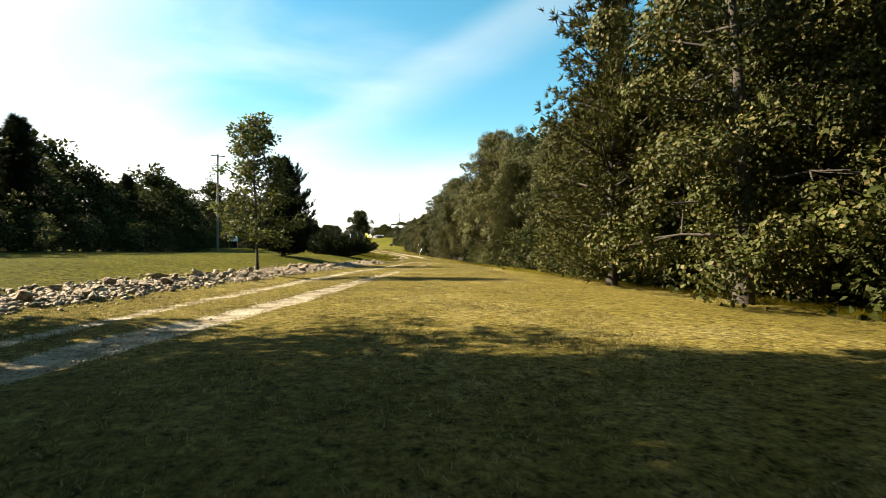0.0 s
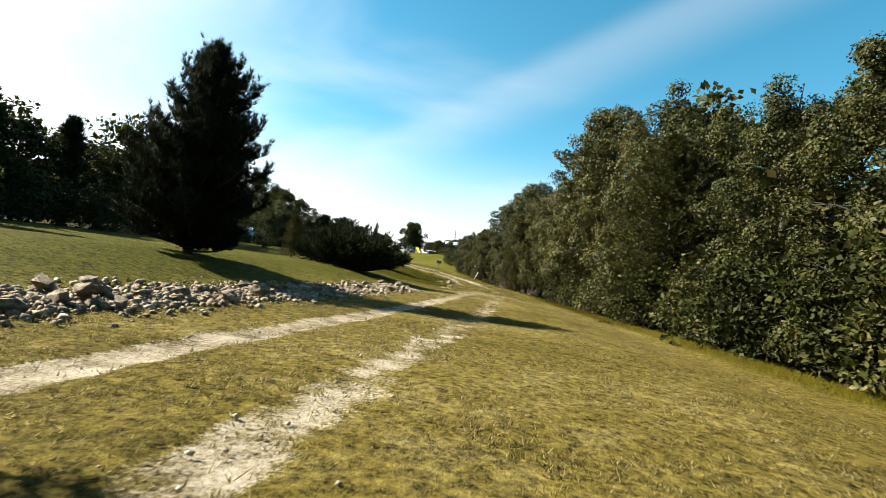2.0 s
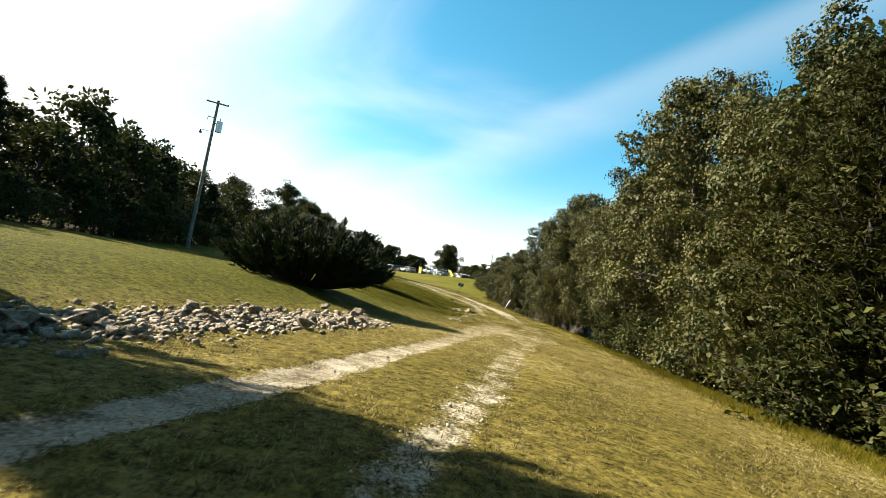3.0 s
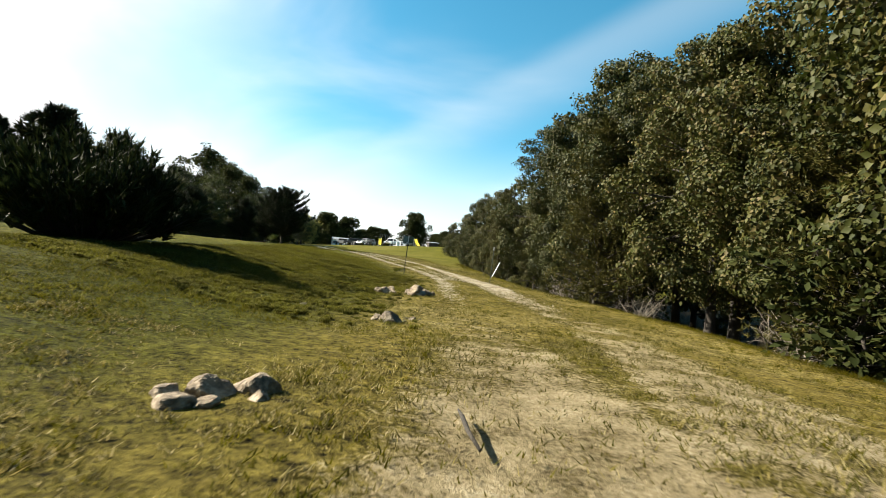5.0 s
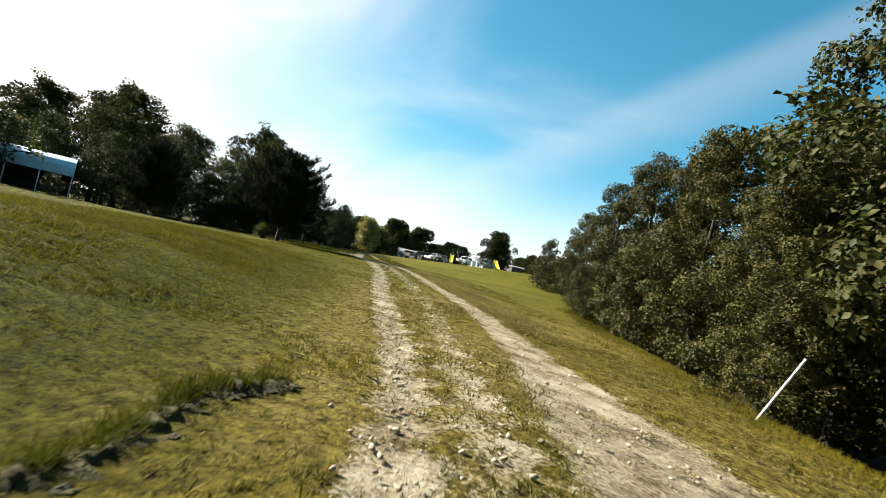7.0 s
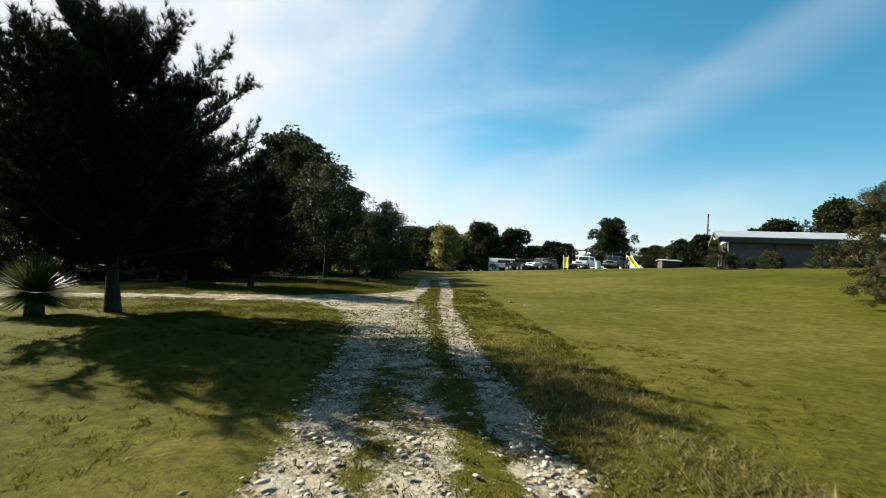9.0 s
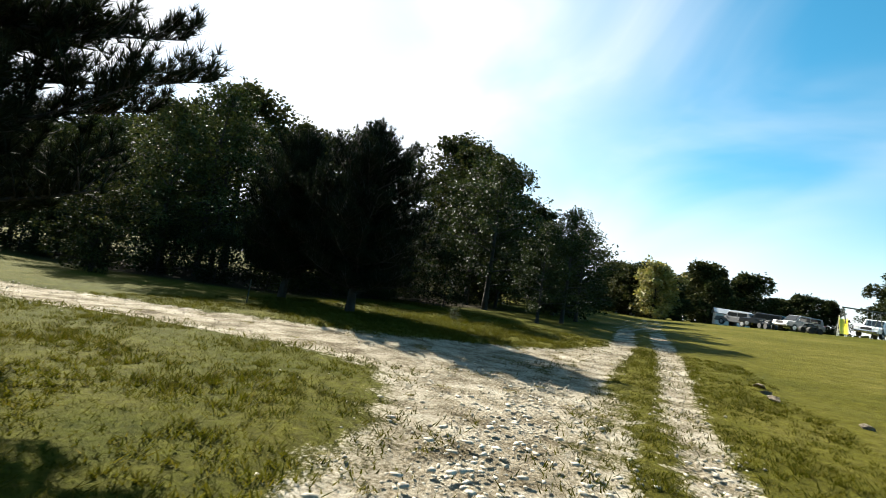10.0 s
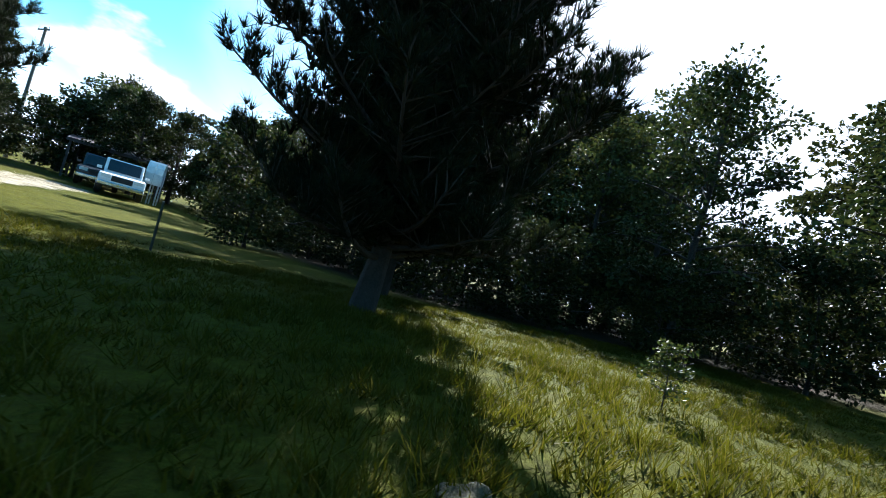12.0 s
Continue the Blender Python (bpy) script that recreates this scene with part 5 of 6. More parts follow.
def vehicle(name, x, y, turn, colour, kind, label):
    """A pickup or an SUV, nose along +x, with its wheels on the ground."""
    ob = empty(name, x, y, None, turn)
    length, half = (5.4, 0.95) if kind == "pickup" else (4.7, 0.92)
    n = length / 2
    body = [(-n, 0.5), (-n, 1.02), (n - 1.45, 1.04), (n - 0.1, 0.96), (n, 0.75), (n - 0.02, 0.45), (-n + 0.1, 0.42)]
    part("body", outline(body, half), colour, ob)
    if kind == "pickup":
        cab = [(-0.75, 1.0), (-0.62, 1.72), (0.75, 1.74), (1.35, 1.02)]
        rear, front = -0.7, 1.3
        part("bed_floor", one_box(1.7, 1.5, 0.05, pose(-1.75, 0, 1.035)), RUBBER, ob)
        for s in (-1, 1):
            part("bed_side", one_box(1.95, 0.09, 0.30, pose(-1.72, s * 0.86, 1.14), 0.02), colour, ob)
        part("tailgate", one_box(0.08, 1.8, 0.32, pose(-n + 0.05, 0, 1.14), 0.02), colour, ob)
    else:
        cab = [(-n + 0.08, 1.0), (-n + 0.3, 1.66), (0.55, 1.72), (1.2, 1.02)]
        rear, front = -n + 0.15, 1.15
    part("cabin", outline(cab, half * 0.86), colour, ob)
    mid = (rear + front) / 2
    for s in (-1, 1):
        for c in (-1, 1):
            w = (front - rear) * 0.36
            part("side_window", one_box(w, 0.012, 0.42, pose(mid - 0.05 + c * w * 0.53, s * half * 0.862, 1.36), 0.004), GLASS, ob)
        part("mirror", one_box(0.1, 0.2, 0.14, pose(front - 0.25, s * (half + 0.06), 1.18), 0.02), colour, ob)
        part("headlight", one_box(0.03, 0.36, 0.18, pose(n - 0.03, s * half * 0.7, 0.84), 0.01), LAMPGLASS, ob)
        part("tail_light", one_box(0.03, 0.16, 0.34, pose(-n - 0.005, s * half * 0.86, 0.88), 0.008), TAIL, ob)
    tilt = math.degrees(math.atan2(cab[3][0] - cab[2][0], cab[2][1] - cab[3][1]))
    part("windscreen", one_box(0.012, half * 1.45, 0.72, pose((cab[2][0] + cab[3][0]) / 2 + 0.035, 0, 1.40, 0, -tilt, 0), 0.004), GLASS, ob)
    part("rear_window", one_box(0.012, half * 1.35, 0.42, pose((cab[0][0] + cab[1][0]) / 2 - 0.045, 0, 1.40, 0, math.degrees(math.atan2(cab[1][0] - cab[0][0], 0.7)), 0), 0.004), GLASS, ob)
    part("grille", one_box(0.03, half * 0.9, 0.24, pose(n, 0, 0.80), 0.01), RUBBER, ob)
    part("front_bumper", one_box(0.16, half * 1.96, 0.2, pose(n + 0.02, 0, 0.52), 0.04), CHROME, ob)
    part("rear_bumper", one_box(0.16, half * 1.96, 0.2, pose(-n - 0.02, 0, 0.52), 0.04), CHROME, ob)
    for wx in (-n + 0.95, n - 0.95):
        for s in (-1, 1):
            bm = rod((wx, s * (half - 0.22), 0.37), (wx, s * (half + 0.02), 0.37), 0.37, 20)
            bmesh.ops.bevel(bm, geom=[e for e in bm.edges if len(e.link_faces) == 2 and any(len(q.verts) > 4 for q in e.link_faces)], offset=0.04, segments=2, affect="EDGES")
            wheel = part("wheel", bm, RUBBER, ob)
            part("rim", rod((wx, s * (half + 0.015), 0.37), (wx, s * (half + 0.035), 0.37), 0.22, 14, 0.2), GALV, wheel)
    return tagged(ob, label, "car" if kind != "pickup" else "pickup truck")


CARWHITE = paint("white_car_paint", (0.74, 0.75, 0.76), 0.25, 0.0, 0.04)
CARDARK = paint("dark_car_paint", (0.03, 0.033, 0.038), 0.25, 0.0, 0.1)
CARGREY = paint("grey_car_paint", (0.16, 0.165, 0.17), 0.28, 0.3, 0.06)
vehicle("pickup_truck", -31.0, 163.4, -100, CARWHITE, "pickup", "white pickup truck parked beyond the playground, facing the field")
vehicle("pickup_truck", -27.6, 165.4, -95, CARGREY, "pickup", "pale grey pickup truck parked beside the white one")
vehicle("parked_car", -37.7, 165.0, -120, CARGREY, "suv", "grey SUV parked beyond the field")
vehicle("parked_car", -41.0, 165.5, 170, CARDARK, "suv", "dark car parked in the row beyond the field")
vehicle("parked_car", -44.5, 167.5, 160, CARGREY, "suv", "grey car parked in the row beyond the field")
vehicle("parked_car", -51.2, 92.0, 40, CARWHITE, "suv", "white SUV parked on the grass before the shelter")
vehicle("pickup_truck", -54.2, 88.2, 40, CARDARK, "pickup", "dark pickup truck parked in the shade of a tree")


def quad_bike(x, y, turn):
    ob = empty("quad_bike", x, y, None, turn)
    part("body", one_box(1.3, 0.5, 0.35, pose(0, 0, 0.62), 0.1), CARDARK, ob)
    part("seat", one_box(0.7, 0.3, 0.14, pose(-0.15, 0, 0.86), 0.05), RUBBER, ob)
    part("handlebar", rod((0.35, -0.4, 1.08), (0.35, 0.4, 1.08), 0.02, 8), STEEL, ob)
    part("steering_column", rod((0.45, 0, 0.7), (0.35, 0, 1.08), 0.03, 8), STEEL, ob)
    for wx in (-0.5, 0.5):
        for s in (-1, 1):
            part("wheel", rod((wx, s * 0.3, 0.29), (wx, s * 0.55, 0.29), 0.29, 14), RUBBER, ob)
        part("rack", one_box(0.5, 0.75, 0.03, pose(wx * 1.05, 0, 0.84), 0.01), STEEL, ob)
    return tagged(ob, "dark quad bike parked on the grass by the cars", "quad bike", "quad bikes")


quad_bike(-35.0, 158.4, 60)
quad_bike(-39.6, 161.9, 140)

# ---- playground ----
swing = empty("swing_set", -29.6, 162.6, None, 41)
part("top_beam", rod((-4.6, 0, 2.35), (4.6, 0, 2.35), 0.06, 10), STEEL, swing)
for px in (-4.5, -1.5, 1.5, 4.5):
    for s in (-1, 1):
        part("leg", rod((px, s * 0.9, -0.1), (px, 0, 2.35), 0.05, 8), STEEL, swing)
for px in (-3.3, -2.3, 2.6):
    seat = part("swing_seat", one_box(0.45, 0.18, 0.03, pose(px, 0, 0.5), 0.008), RUBBER, swing)
    for s in (-0.2, 0.2):
        part("chain", rod((px + s, 0, 0.5), (px + s, 0, 2.33), 0.012, 5), GALV, seat)
tagged(swing, "long dark steel swing set on the grass beyond the field", "swing set")


def slide(x, y, turn, label):
    ob = empty("playground_slide", x, y, None, turn)
    w = np.linspace(0, 1, 14)
    zx = [(t * 2.6, 1.45 * (1 - t) ** 1.2 + 0.10 * math.sin(t * 9) * (1 - t) + 0.2) for t in w]
    bm = bmesh.new()
    rows = []
    for px, pz in zx:
        rows.append([bm.verts.new((px, s, pz + lift)) for s, lift in ((-0.28, 0.16), (-0.25, 0.0), (0.25, 0.0), (0.28, 0.16), (0.31, 0.16), (0.28, -0.04), (-0.28, -0.04), (-0.31, 0.16))])
    for a, b in zip(rows, rows[1:]):
        for i in range(8):
            bm.faces.new((a[i], a[(i + 1) % 8], b[(i + 1) % 8], b[i]))
    part("chute", bm, YELLOW, ob, "bright yellow plastic chute")
    for s in (-0.3, 0.3):
        part("ladder_rail", rod((-0.5, s, -0.05), (0.0, s, 1.9), 0.035, 8), WHITE, ob)
    for i in range(5):
        part("rung", rod((-0.42 + i * 0.09, -0.3, 0.25 + i * 0.34), (-0.42 + i * 0.09, 0.3, 0.25 + i * 0.34), 0.02, 6), WHITE, ob)
    part("platform", one_box(0.5, 0.6, 0.05, pose(-0.05, 0, 1.6), 0.01), WHITE, ob)
    for s in (-0.28, 0.28):
        part("leg", rod((1.3, s, -0.05), (1.2, s, 0.75), 0.025, 6), WHITE, ob)
    return tagged(ob, label, "slide", "slides of the playground")


slide(-33.0, 159.9, -75, "yellow plastic slide with white ladder at the swing set")
slide(-25.7, 164.6, -60, "yellow plastic slide with white ladder beside the truck")
bin_ = empty("rubbish_bin", -29.0, 160.8)
part("drum", rod((0, 0, 0), (0, 0, 0.95), 0.31, 18, 0.33), WHITE, bin_)
part("rim", rod((0, 0, 0.93), (0, 0, 0.98), 0.345, 18), GALV, bin_)
tagged(bin_, "white drum standing on the grass by the playground", "bin")

# ---- buildings ----
SIDING = surface("brown_siding", (0.07, 0.055, 0.048), (0.12, 0.098, 0.088), 2.0, 0.8, 0, 0.2, 0.01)
TRIM = paint("dark_trim", (0.05, 0.035, 0.03), 0.7)
ROOF = surface("grey_metal_roof", (0.16, 0.18, 0.19), (0.27, 0.29, 0.31), 1.2, 0.6, 0.0, 0.1, 0.01)
BLUEROOF = surface("blue_white_roof", (0.22, 0.33, 0.40), (0.36, 0.47, 0.55), 1.4, 0.65, 0.0, 0.1, 0.01)


def slab(points, thick):
    """A flat piece through points, thick along its normal."""
    bm = bmesh.new()
    f = bm.faces.new([bm.verts.new(p) for p in points])
    bm.normal_update()
    got = bmesh.ops.extrude_face_region(bm, geom=[f])
    bmesh.ops.translate(bm, verts=[g for g in got["geom"] if isinstance(g, bmesh.types.BMVert)], vec=f.normal * -thick)
    bmesh.ops.recalc_face_normals(bm, faces=bm.faces)
    return bm


def low_house(x, y, turn, L=14.0, D=7.0, H=2.5):
    """A long low house; its gable end with a porch at x = 0, the long side along +x."""
    ob = empty("house", x, y, at(x, y) - 0.1, turn)
    for px, sx in ((0.5, 3.4), (4.1, 3.4), (9.6, 4.2)):
        part("wall", one_box(sx, 0.16, H, pose(px + sx / 2, 0, H / 2)), SIDING, ob)
    for px in (0.42, 3.98, 7.6, 9.5):
        part("post", one_box(0.14, 0.24, H + 0.02, pose(px, -0.02, H / 2), 0.01), TRIM, ob)
    part("doorway", one_box(1.8, 0.05, H - 0.3, pose(8.6, 0.4, H / 2 - 0.15)), GLASS, ob, "dark recessed doorway")
    part("wall", one_box(0.16, D, H, pose(2.2, D / 2 + 0.1, H / 2)), SIDING, ob)
    part("wall", one_box(L - 2, 0.16, H, pose(L / 2 + 1, D, H / 2)), SIDING, ob)
    part("wall", one_box(0.16, D, H, pose(L, D / 2, H / 2)), SIDING, ob)
    for s in (0, 1):
        y0, y1 = (-0.75, D / 2) if s == 0 else (D + 0.75, D / 2)
        pts = [(-0.6, y0, H), (L + 0.4, y0, H), (L + 0.4, y1, H + 0.95), (-0.6, y1, H + 0.95)]
        part("roof", slab(pts if s == 0 else pts[::-1], 0.09), ROOF, ob)
        # eave board made deep and dark to stand in for the overhang's shade
        part("fascia_shade", one_box(L + 1.0, 0.06, 0.42, pose(L / 2 - 0.1, y0, H - 0.2)), TRIM, ob)
        for k in range(1, 15):
            a = k * (L + 1.0) / 15 - 0.6
            part("roof_seam", slab([(a, y0, H + 0.03), (a + 0.05, y0, H + 0.03), (a + 0.05, y1, H + 0.98), (a, y1, H + 0.98)][::1 if s == 0 else -1], 0.03), ROOF, ob)
    for s in (-1, 1):
        part("barge_board", slab([(-0.62, D / 2 + s * (D / 2 + 0.75), H - 0.26), (-0.62, D / 2 + s * (D / 2 + 0.75), H - 0.02), (-0.62, D / 2, H + 0.93), (-0.62, D / 2, H + 0.69)], 0.05), TRIM, ob)
        part("truss", rod((-0.45, D / 2, H + 0.1), (-0.45, D / 2 + s * 1.5, H + 0.45), 0.05, 6), WHITE, ob)
    part("gable", slab([(0.3, 0.0, H), (0.3, D, H), (0.3, D / 2, H + 0.82)], 0.1), TRIM, ob)
    for py in (0.2, D * 0.35, D * 0.65, D - 0.2):
        part("porch_post", one_box(0.13, 0.13, H, pose(0.3, py, H / 2), 0.01), WHITE, ob)
    part("porch_beam", one_box(0.14, D, 0.3, pose(0.3, D / 2, H - 0.15), 0.01), WHITE, ob)
    for py in (D * 0.25, D * 0.72):
        w = part("window", one_box(0.06, 1.1, 1.1, pose(2.1, py, 1.5)), WHITE, ob)
        part("pane", one_box(0.02, 0.95, 0.95, pose(2.06, py, 1.5)), GLASS, w)
    return tagged(ob, "low brown house with grey metal roof and white porch", "house")


low_house(-15.0, 148.0, 6, 15.0, 6.4, 3.0)


def shed(x, y, turn, sx, sy, h, mat, label, rise=0.6, roof=None):
    ob = empty("shed", x, y, at(x, y) - 0.1, turn)
    for s in (-1, 1):
        part("wall", one_box(sx, 0.12, h, pose(0, s * (sy / 2 - 0.06), h / 2)), mat, ob)
        part("wall", one_box(0.12, sy - 0.24, h, pose(s * (sx / 2 - 0.06), 0, h / 2)), mat, ob)
        pts = [(-sx / 2 - 0.2, s * (sy / 2 + 0.2), h - 0.05), (sx / 2 + 0.2, s * (sy / 2 + 0.2), h - 0.05), (sx / 2 + 0.2, 0, h + rise), (-sx / 2 - 0.2, 0, h + rise)]
        part("roof", slab(pts if s < 0 else pts[::-1], 0.06), roof or ROOF, ob)
    part("door", one_box(min(0.9, sx * 0.6), 0.05, h - 0.25, pose(0, -sy / 2 - 0.02, h / 2 - 0.1), 0.01), TRIM, ob)
    return tagged(ob, label, "shed")


shed(-47.0, 172.5, 30, 4.0, 2.4, 1.5, WHITE, "small white shed among the far trees")
shed(-58.5, 166.5, 30, 2.8, 2.2, 1.5, WHITE, "pale shed at the end of the field track")
shed(-20.4, 158.0, 35, 2.2, 1.0, 0.95, TRIM, "low dark box with a grey lid on the grass", 0.1, ROOF)


def arched_carport(x, y, turn, L, W, h, label, mat, closed=False):
    """Steel hoops with a barrel roof of sheet panels, open below."""
    ob = empty("carport", x, y, at(x, y), turn)
    arc = [(-W / 2, h - 0.55), (-W / 2, h), (-W * 0.42, h + 0.32), (-W * 0.25, h + 0.55), (0, h + 0.64), (W * 0.25, h + 0.55), (W * 0.42, h + 0.32), (W / 2, h), (W / 2, h - 0.55)]
    n = max(2, int(L / 1.5))
    for i in range(n):
        bm = bmesh.new()
        a, b = -L / 2 + i * L / n, -L / 2 + (i + 1) * L / n - 0.02
        lo = [[bm.verts.new((px, q[0] * k, q[1] - (1 - k) * 2)) for q in arc] for px, k in ((a, 1), (b, 1), (a, 0.985), (b, 0.985))]
        for j in range(len(arc) - 1):
            bm.faces.new((lo[0][j], lo[0][j + 1], lo[1][j + 1], lo[1][j]))
            bm.faces.new((lo[2][j + 1], lo[2][j], lo[3][j], lo[3][j + 1]))
            bm.faces.new((lo[0][j + 1], lo[0][j], lo[2][j], lo[2][j + 1]))
            bm.faces.new((lo[1][j], lo[1][j + 1], lo[3][j + 1], lo[3][j]))
        part("roof_panel", bm, mat, ob)
    for i in range(n + 1):
        px = -L / 2 + i * (L - 0.1) / n + 0.03
        for s in (-1, 1):
            part("post", one_box(0.06, 0.06, h, pose(px, s * (W / 2 - 0.09), h / 2 - 0.02)), GALV, ob)
    if closed:
        part("side_wall", one_box(L - 0.1, 0.04, h - 0.3, pose(0, W / 2 - 0.14, h / 2 - 0.1)), RUBBER, ob, "dark sheet closing the back")
        # the end is open; this added dark sheet imitates the shade inside
        part("end_shade_sheet", one_box(0.04, W - 0.3, h + 0.1, pose(L / 2 - 0.12, 0, h / 2)), RUBBER, ob, "dark sheet standing in for the shade inside the open end")
    return tagged(ob, label, "carport")


arched_carport(-41.2, 92.0, 55, 5.0, 3.2, 1.95, "arched carport with a blue-white metal roof behind the rise", BLUEROOF, True)
arched_carport(-53.0, 92.3, 118, 0.8, 1.0, 1.6, "small arched shelter frame with a white cover beside the cars", WHITE)


def open_shelter(x, y, turn, L, W, h, label):
    """A lean-to roof of dark sheets on four posts."""
    ob = empty("shelter", x, y, at(x, y), turn)
    for sx in (-1, 1):
        for sy in (-1, 1):
            part("post", one_box(0.12, 0.12, h + 0.2 * sy, pose(sx * (L / 2 - 0.2), sy * (W / 2 - 0.2), (h + 0.2 * sy) / 2 - 0.02), 0.008), TRIM, ob)
    n = 5
    for i in range(n):
        a, b = -L / 2 + i * L / n, -L / 2 + (i + 1) * L / n - 0.015
        part("roof_sheet", slab([(a, -W / 2, h - 0.2), (b, -W / 2, h - 0.2), (b, W / 2, h + 0.3), (a, W / 2, h + 0.3)], 0.05), TRIM, ob)
    part("eave_board", one_box(L, 0.05, 0.16, pose(0, -W / 2 - 0.03, h - 0.26), 0.006), TRIM, ob)
    return tagged(ob, label, "shelter")


open_shelter(-58.4, 85.6, 130, 5.5, 4.5, 2.5, "dark lean-to shelter roof on posts behind the pickup")

# ---- far trees and bushes ----
plant("tree", broadleaf(95, 7.4, 0.5, 3.2, 34, 5, 40, 0.34, 0.16), leafy("yellow_green_leaves", [(0.0, (0.09, 0.10, 0.02)), (0.6, (0.15, 0.15, 0.03)), (1.0, (0.22, 0.20, 0.05))], 0.3), -51.5, 160.5, "yellow-green tree at the end of the field track", "tree")
FARROW = "row of trees beyond the field"
far_low = plant("tree", broadleaf(96, 7.0, 0.3, 3.6, 34, 5, 60, 0.34, 0.16), DULL, -54, 168, "dark tree in the row beyond the field", "tree", FARROW)
for x, y, s in ((-56, 163, 1.0), (-58, 172, 1.15), (-53, 179, 1.25), (-57, 186, 1.3), (-52, 192, 1.3), (-62, 168, 1.1), (-66, 178, 1.2), (-49, 197, 0.8), (-50, 213, 1.0), (-47, 216, 0.9), (-24.4, 188, 0.55), (-20, 172, 0.6), (-27.5, 204, 0.65), (-17, 170, 0.62), (-15, 178, 0.7), (-22, 182, 0.6), (-9, 165, 0.9), (-4, 160, 1.0), (2, 168, 1.1), (-60, 152, 1.0), (-64, 158, 1.2), (-70, 165, 1.2), (-40, 235, 0.9), (-58, 228, 1.0), (-66, 215, 1.2), (-72, 200, 1.3), (-30, 248, 1.0), (-20, 230, 1.0), (-8, 215, 1.1), (6, 200, 1.2), (16, 180, 1.2), (14, 160, 1.2)):
    again(far_low, x, y, rnd.uniform(0, 360), s)
for x, y, s in ((-15.6, 144.6, 0.72), (-14.6, 143.9, 0.5), (-13.1, 144.3, 0.34), (-11.9, 143.6, 0.5), (-11.2, 143.2, 0.36), (-9.0, 143.6, 0.3), (-8.0, 142.8, 0.62), (-6.4, 143.2, 0.7)):
    again(shrubs[1], x, y, rnd.uniform(0, 360), s)
again(oaks[1], -11.0, 117.0, 50, 0.42)
again(oaks[2], -8.9, 118.6, 150, 0.5)
again(oaks[0], -11.3, 114.6, 250, 0.2)
again(shrubs[1], -10.4, 110.6, 20, 0.7)
again(shrubs[1], -8.6, 113.0, 120, 0.9)
again(shrubs[0], -8.6, 109.0, 200, 1.0)
again(oaks[1], -5.0, 104.0, 20, 0.55)
again(oaks[2], -2.5, 99.0, 70, 0.7)


def far_woods(seed):
    """The wooded skyline all round: a belt of leafy clumps far off."""
    rng = np.random.default_rng(seed)
    n = 26000
    az = rng.uniform(0, 2 * np.pi, n)
    r = rng.uniform(330, 420, n)
    x, y = -20 + r * np.sin(az), 80 + r * np.cos(az)
    top = 7 + 4 * np.sin(az * 9) + 3 * np.sin(az * 23 + 1) + 2 * np.sin(az * 61)
    z = height(x, y) + rng.uniform(0, 1, n) ** 0.7 * np.maximum(top, 3)
    C = np.column_stack([x, y, z])
    return leaves(rng, C, unit(rng.normal(0, 1, (n, 3))), 3.2, 0.4)


tagged(new("far_woods", quick_mesh("far_woods", *far_woods(97), (DULL,))), "distant dark woods along the skyline", "woods", kind="stuff")


# ---- grass ----
def blades(seed, x, y, tall, wide, lean=0.5):
    rng = np.random.default_rng(seed)
    n = len(x)
    z = height(x, y) - 0.01
    az = rng.uniform(0, 2 * np.pi, n)
    side = np.column_stack([np.cos(az), np.sin(az), np.zeros(n)])
    bend = rng.normal(0, lean * 1.6, (n, 2))
    h = (tall * rng.uniform(0.5, 1.4, n))[:, None]
    root = np.column_stack([x, y, z])
    tip = root + np.column_stack([bend[:, 0], bend[:, 1], np.ones(n)]) * h
    V = np.stack([root - side * wide, root + side * wide, tip], 1).reshape(-1, 3)
    return V, np.arange(n * 3).reshape(-1, 3)


def grass_band(name, seed, n, x0, x1, y0, y1, tall, wide, label, mat=None, thick=0.55, soft=False):
    """Blades in tufts over a stretch of ground, thin where it is bare."""
    rng = np.random.default_rng(seed)
    y = rng.uniform(y0, y1, n // 12)
    x = np.interp(y, MID_Y, MID_X) + rng.uniform(x0, x1, n // 12)
    x, y = np.repeat(x, 12) + rng.normal(0, 0.032, n // 12 * 12), np.repeat(y, 12) + rng.normal(0, 0.032, n // 12 * 12)
    patch = np.array([noise.noise(Vector((a * 0.7, b * 0.7, 1.0))) for a, b in zip(x[::12], y[::12])]).repeat(12)
    keep = (rng.random(len(x)) > bareness(x, y) * 1.15) & (patch > thick - 0.9 + rng.normal(0, 0.15, len(x)))
    keep &= x < np.interp(y, WOOD_Y, WOOD_X) + 2.0
    if soft:
        u, v = (x - np.interp(y, MID_Y, MID_X) - x0) / (x1 - x0), (y - y0) / (y1 - y0)
        keep &= rng.random(len(x)) < ease(0, 0.3, u) * ease(0, 0.5, 1 - u) * ease(0, 0.15, v) * ease(0, 0.2, 1 - v)
    h = tall * (0.8 + 0.5 * patch[keep])
    ob = new(name, quick_mesh(name, *blades(seed + 1, x[keep], y[keep], h, wide), (mat or GRASS,)))
    return tagged(ob, label, "grass", kind="stuff")


grass_band("short_grass", 400, 360000, -4.5, 6.0, 1, 53, 0.045, 0.006, "short sun-dried olive grass beside the ruts", STRAW)
grass_band("short_grass", 402, 240000, -7.5, 5.5, 49, 104, 0.05, 0.006, "short green and straw grass beside the track")
grass_band("dry_grass", 406, 140000, -2.2, 4.5, 51, 96, 0.045, 0.006, "dry straw grass between and beside the ruts", STRAW)
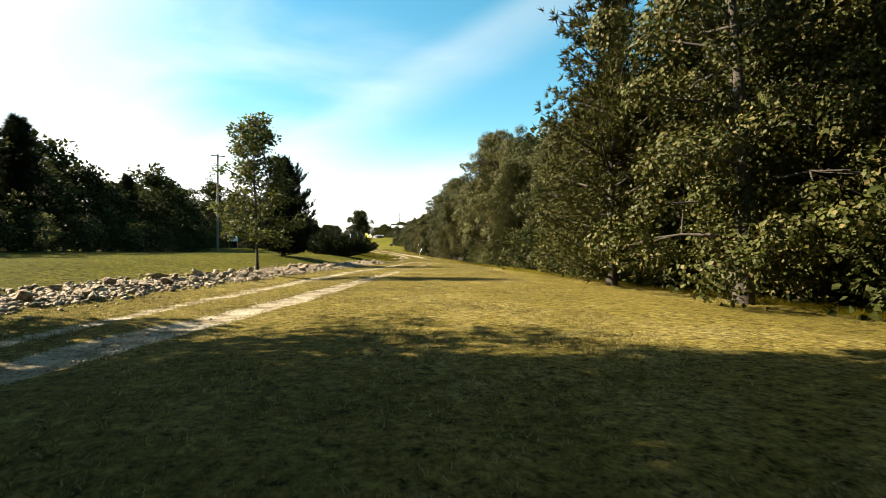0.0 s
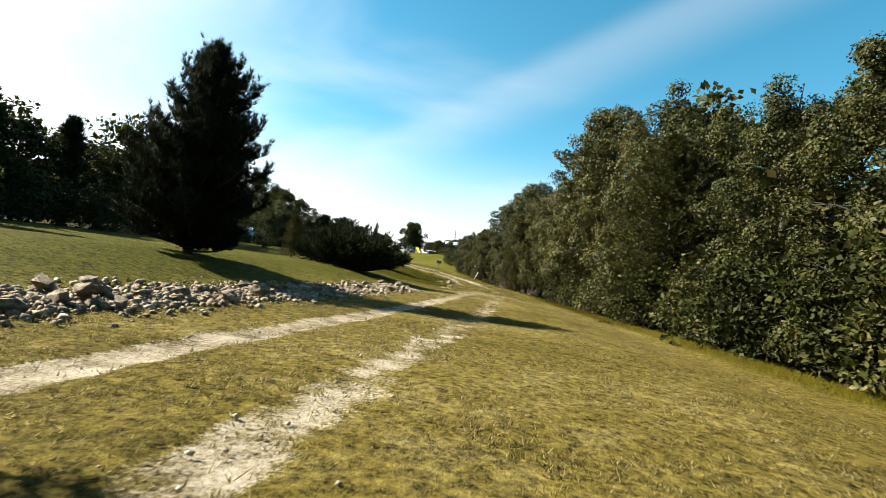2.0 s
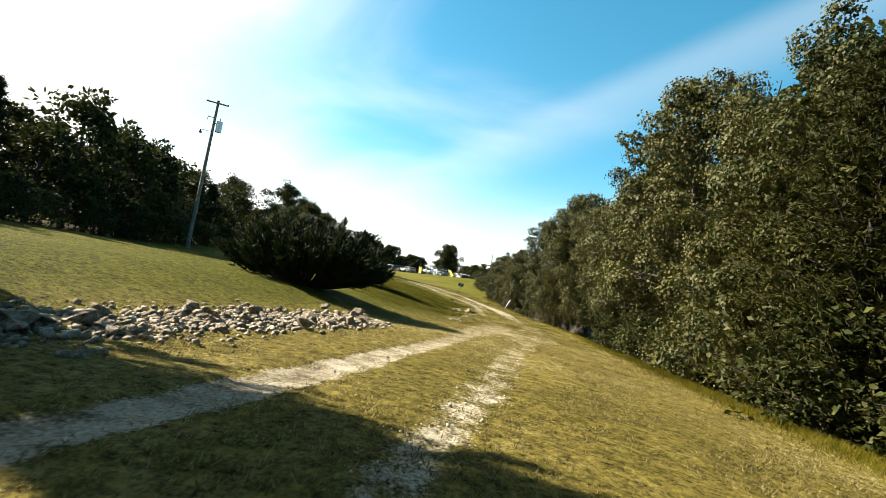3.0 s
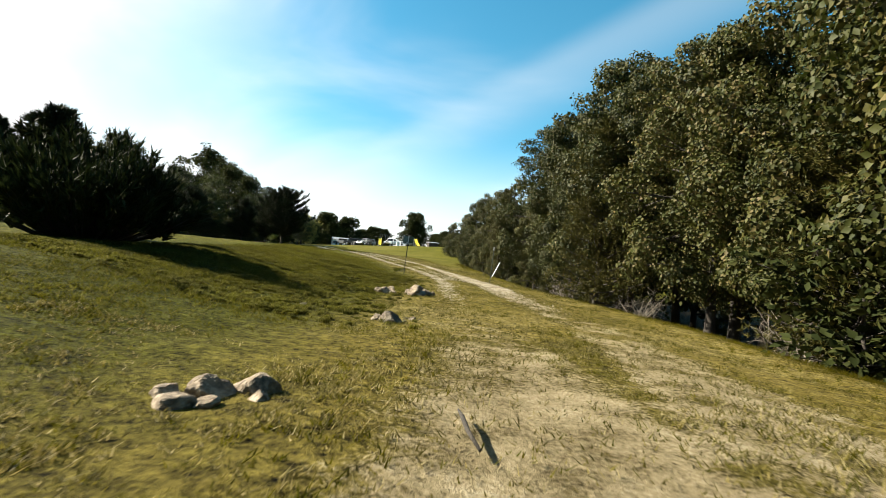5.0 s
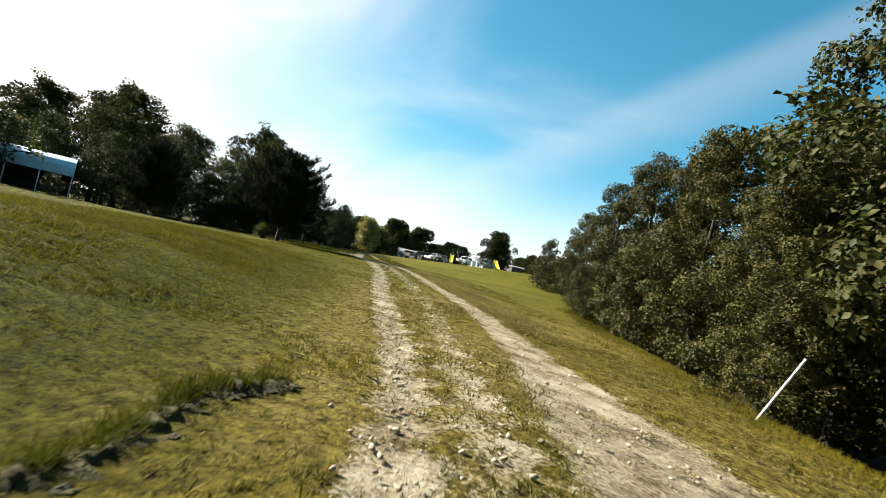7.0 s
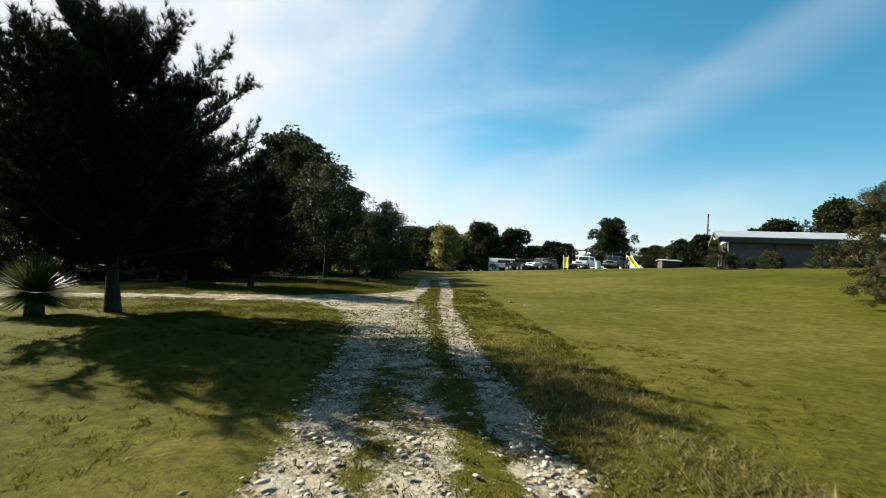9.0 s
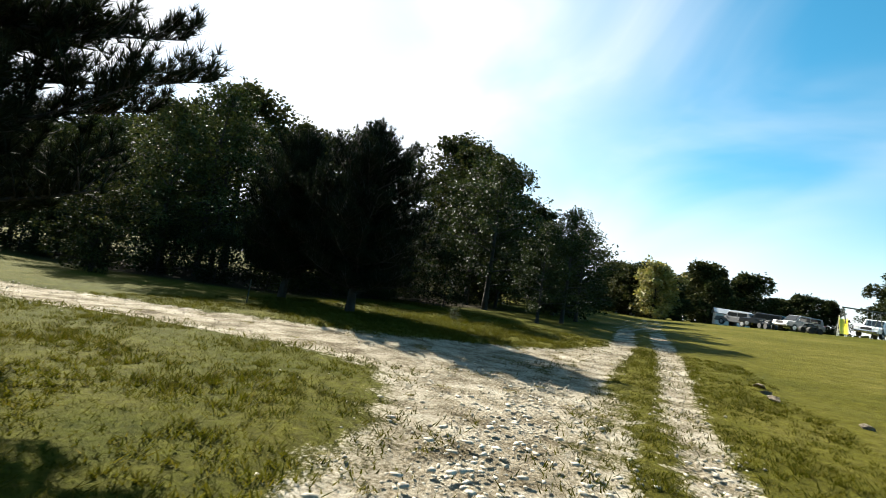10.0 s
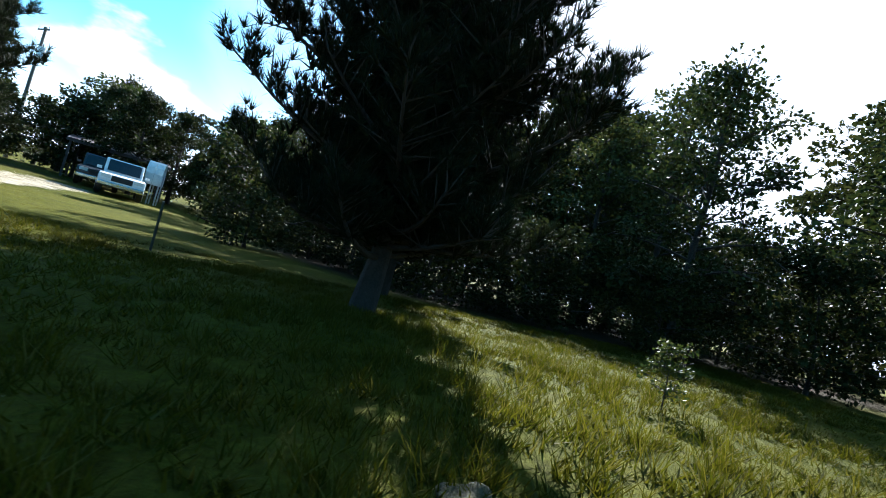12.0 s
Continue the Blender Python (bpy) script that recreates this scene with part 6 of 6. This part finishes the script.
grass_band("short_grass", 404, 220000, -12.0, 3.5, 100, 116, 0.065, 0.007, "green lawn grass between the tracks")

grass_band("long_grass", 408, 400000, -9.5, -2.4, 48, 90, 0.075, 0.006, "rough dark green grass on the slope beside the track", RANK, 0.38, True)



def tussocks(seed, n, x0, x1, y0, y1, size):
    """Uncut grass lying in thick bent clumps with hollows between."""
    rng = np.random.default_rng(seed)
    y = rng.uniform(y0, y1, n)
    u = rng.uniform(0, 1, n)
    x = np.interp(y, MID_Y, MID_X) + x0 + (x1 - x0) * u
    ok = (rng.random(n) < ease(0, 0.25, u) * ease(0, 0.3, 1 - u)) & (rng.random(n) > 1.4 * bareness(x, y))
    x, y = x[ok], y[ok]
    k, m = len(x), 46
    r = size * rng.uniform(0.5, 1.5, k)
    swirl = np.array([6.3 * noise.noise(Vector((a * 0.5, b * 0.5, 4.0))) for a, b in zip(x, y)]) + rng.normal(0, 0.7, k)
    X, Y, R, A = (np.repeat(v, m) for v in (x, y, r, swirl))
    px, py = X + rng.normal(0, 0.42, k * m) * R, Y + rng.normal(0, 0.42, k * m) * R
    root = np.column_stack([px, py, height(px, py) - 0.01])
    A = A + rng.normal(0, 0.5, k * m)
    flat_way = np.column_stack([np.cos(A), np.sin(A), np.zeros(k * m)])
    side = np.column_stack([-np.sin(A), np.cos(A), np.zeros(k * m)]) * 0.0055
    L = (R * rng.uniform(0.7, 1.3, k * m))[:, None]
    mid = root + flat_way * L * 0.3 + np.array([0, 0, 1]) * L * 0.62
    end = root + flat_way * L * 0.95 + np.array([0, 0, 1]) * L * rng.uniform(0.3, 0.7, (k * m, 1))
    V = np.stack([root - side, root + side, mid + side, mid - side, end], 1).reshape(-1, 3)
    j = np.arange(k * m)[:, None] * 5
    return V, np.concatenate([j + np.array([[0, 1, 2]]), j + np.array([[0, 2, 3]]), j + np.array([[3, 2, 4]])])


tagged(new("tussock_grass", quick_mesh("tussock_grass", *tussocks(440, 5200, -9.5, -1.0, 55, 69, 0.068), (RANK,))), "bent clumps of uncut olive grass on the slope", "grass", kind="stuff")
grass_band("tall_weeds", 412, 120000, 1.2, 3.6, 80, 104, 0.10, 0.007, "taller straw-coloured weeds along the field's rut", STRAW, 0.6, True)


def edge_grass(seed):
    rng = np.random.default_rng(seed)
    n = 60000
    y = rng.uniform(4, 94, n)
    x = np.interp(y, WOOD_Y, WOOD_X) + rng.normal(0.35, 0.45, n)
    return blades(seed, x, y, np.where(y > 52, 0.085, 0.14), 0.006, 0.4)


tagged(new("edge_grass", quick_mesh("edge_grass", *edge_grass(410), (GRASS,))), "longer olive grass along the wood's edge", "grass", kind="stuff")


def weeds(seed):
    """Small dark tufts that stand singly on the bare ground of the junction."""
    rng = np.random.default_rng(seed)
    x, y = rng.uniform(-38, -5, 4600), rng.uniform(70, 114, 4600)
    b = bareness(x, y)
    ok = (b > 0.4) & (rng.random(4600) < 0.42)
    x, y = x[ok], y[ok]
    r = np.where(rng.random(len(x)) < 0.16, rng.uniform(0.10, 0.22, len(x)), rng.uniform(0.03, 0.09, len(x)))
    m = 48
    return blades(seed, np.repeat(x, m) + rng.normal(0, 1, len(x) * m) * np.repeat(r, m), np.repeat(y, m) + rng.normal(0, 1, len(x) * m) * np.repeat(r, m), np.repeat(r * 0.16 + 0.01, m), 0.009, 1.3)


tagged(new("weed_tufts", quick_mesh("weed_tufts", *weeds(420), (STRAW,))), "small straw-green weed mats on the bare dirt", "weeds", kind="stuff")


def near_tufts(seed):
    """Longer grass in tufts at the edge of the lawn, where the mower misses it."""
    rng = np.random.default_rng(seed)
    n, m = 620, 26
    x, y = rng.uniform(-33.5, -28.4, n), rng.uniform(108.9, 113.2, n)
    ok = rng.random(n) > bareness(x, y)
    x, y = x[ok], y[ok]
    k = len(x)
    return blades(seed, np.repeat(x, m) + rng.normal(0, 0.035, k * m), np.repeat(y, m) + rng.normal(0, 0.035, k * m), np.repeat(rng.uniform(0.05, 0.14, k), m), 0.004, 0.3)


tagged(new("long_grass", quick_mesh("long_grass", *near_tufts(424), (GRASS,))), "longer green grass tufts at the edge of the lawn", "grass", kind="stuff")


def turf_fringe(seed):
    """Rank grass hanging over the torn edge of turf."""
    rng = np.random.default_rng(seed)
    n, m = 170, 22
    y = rng.uniform(71.6, 73.85, n)
    x = np.interp(y, [71.6, 72.1, 72.45, 72.8, 73.1, 73.45, 73.85], [-8.14, -8.1, -8.16, -8.3, -8.42, -8.33, -8.22]) - np.abs(rng.normal(0.02, 0.07, n))
    return blades(seed, np.repeat(x, m) + rng.normal(0, 0.025, n * m), np.repeat(y, m) + rng.normal(0, 0.025, n * m), np.repeat(rng.uniform(0.05, 0.13, n), m), 0.004, 0.35)


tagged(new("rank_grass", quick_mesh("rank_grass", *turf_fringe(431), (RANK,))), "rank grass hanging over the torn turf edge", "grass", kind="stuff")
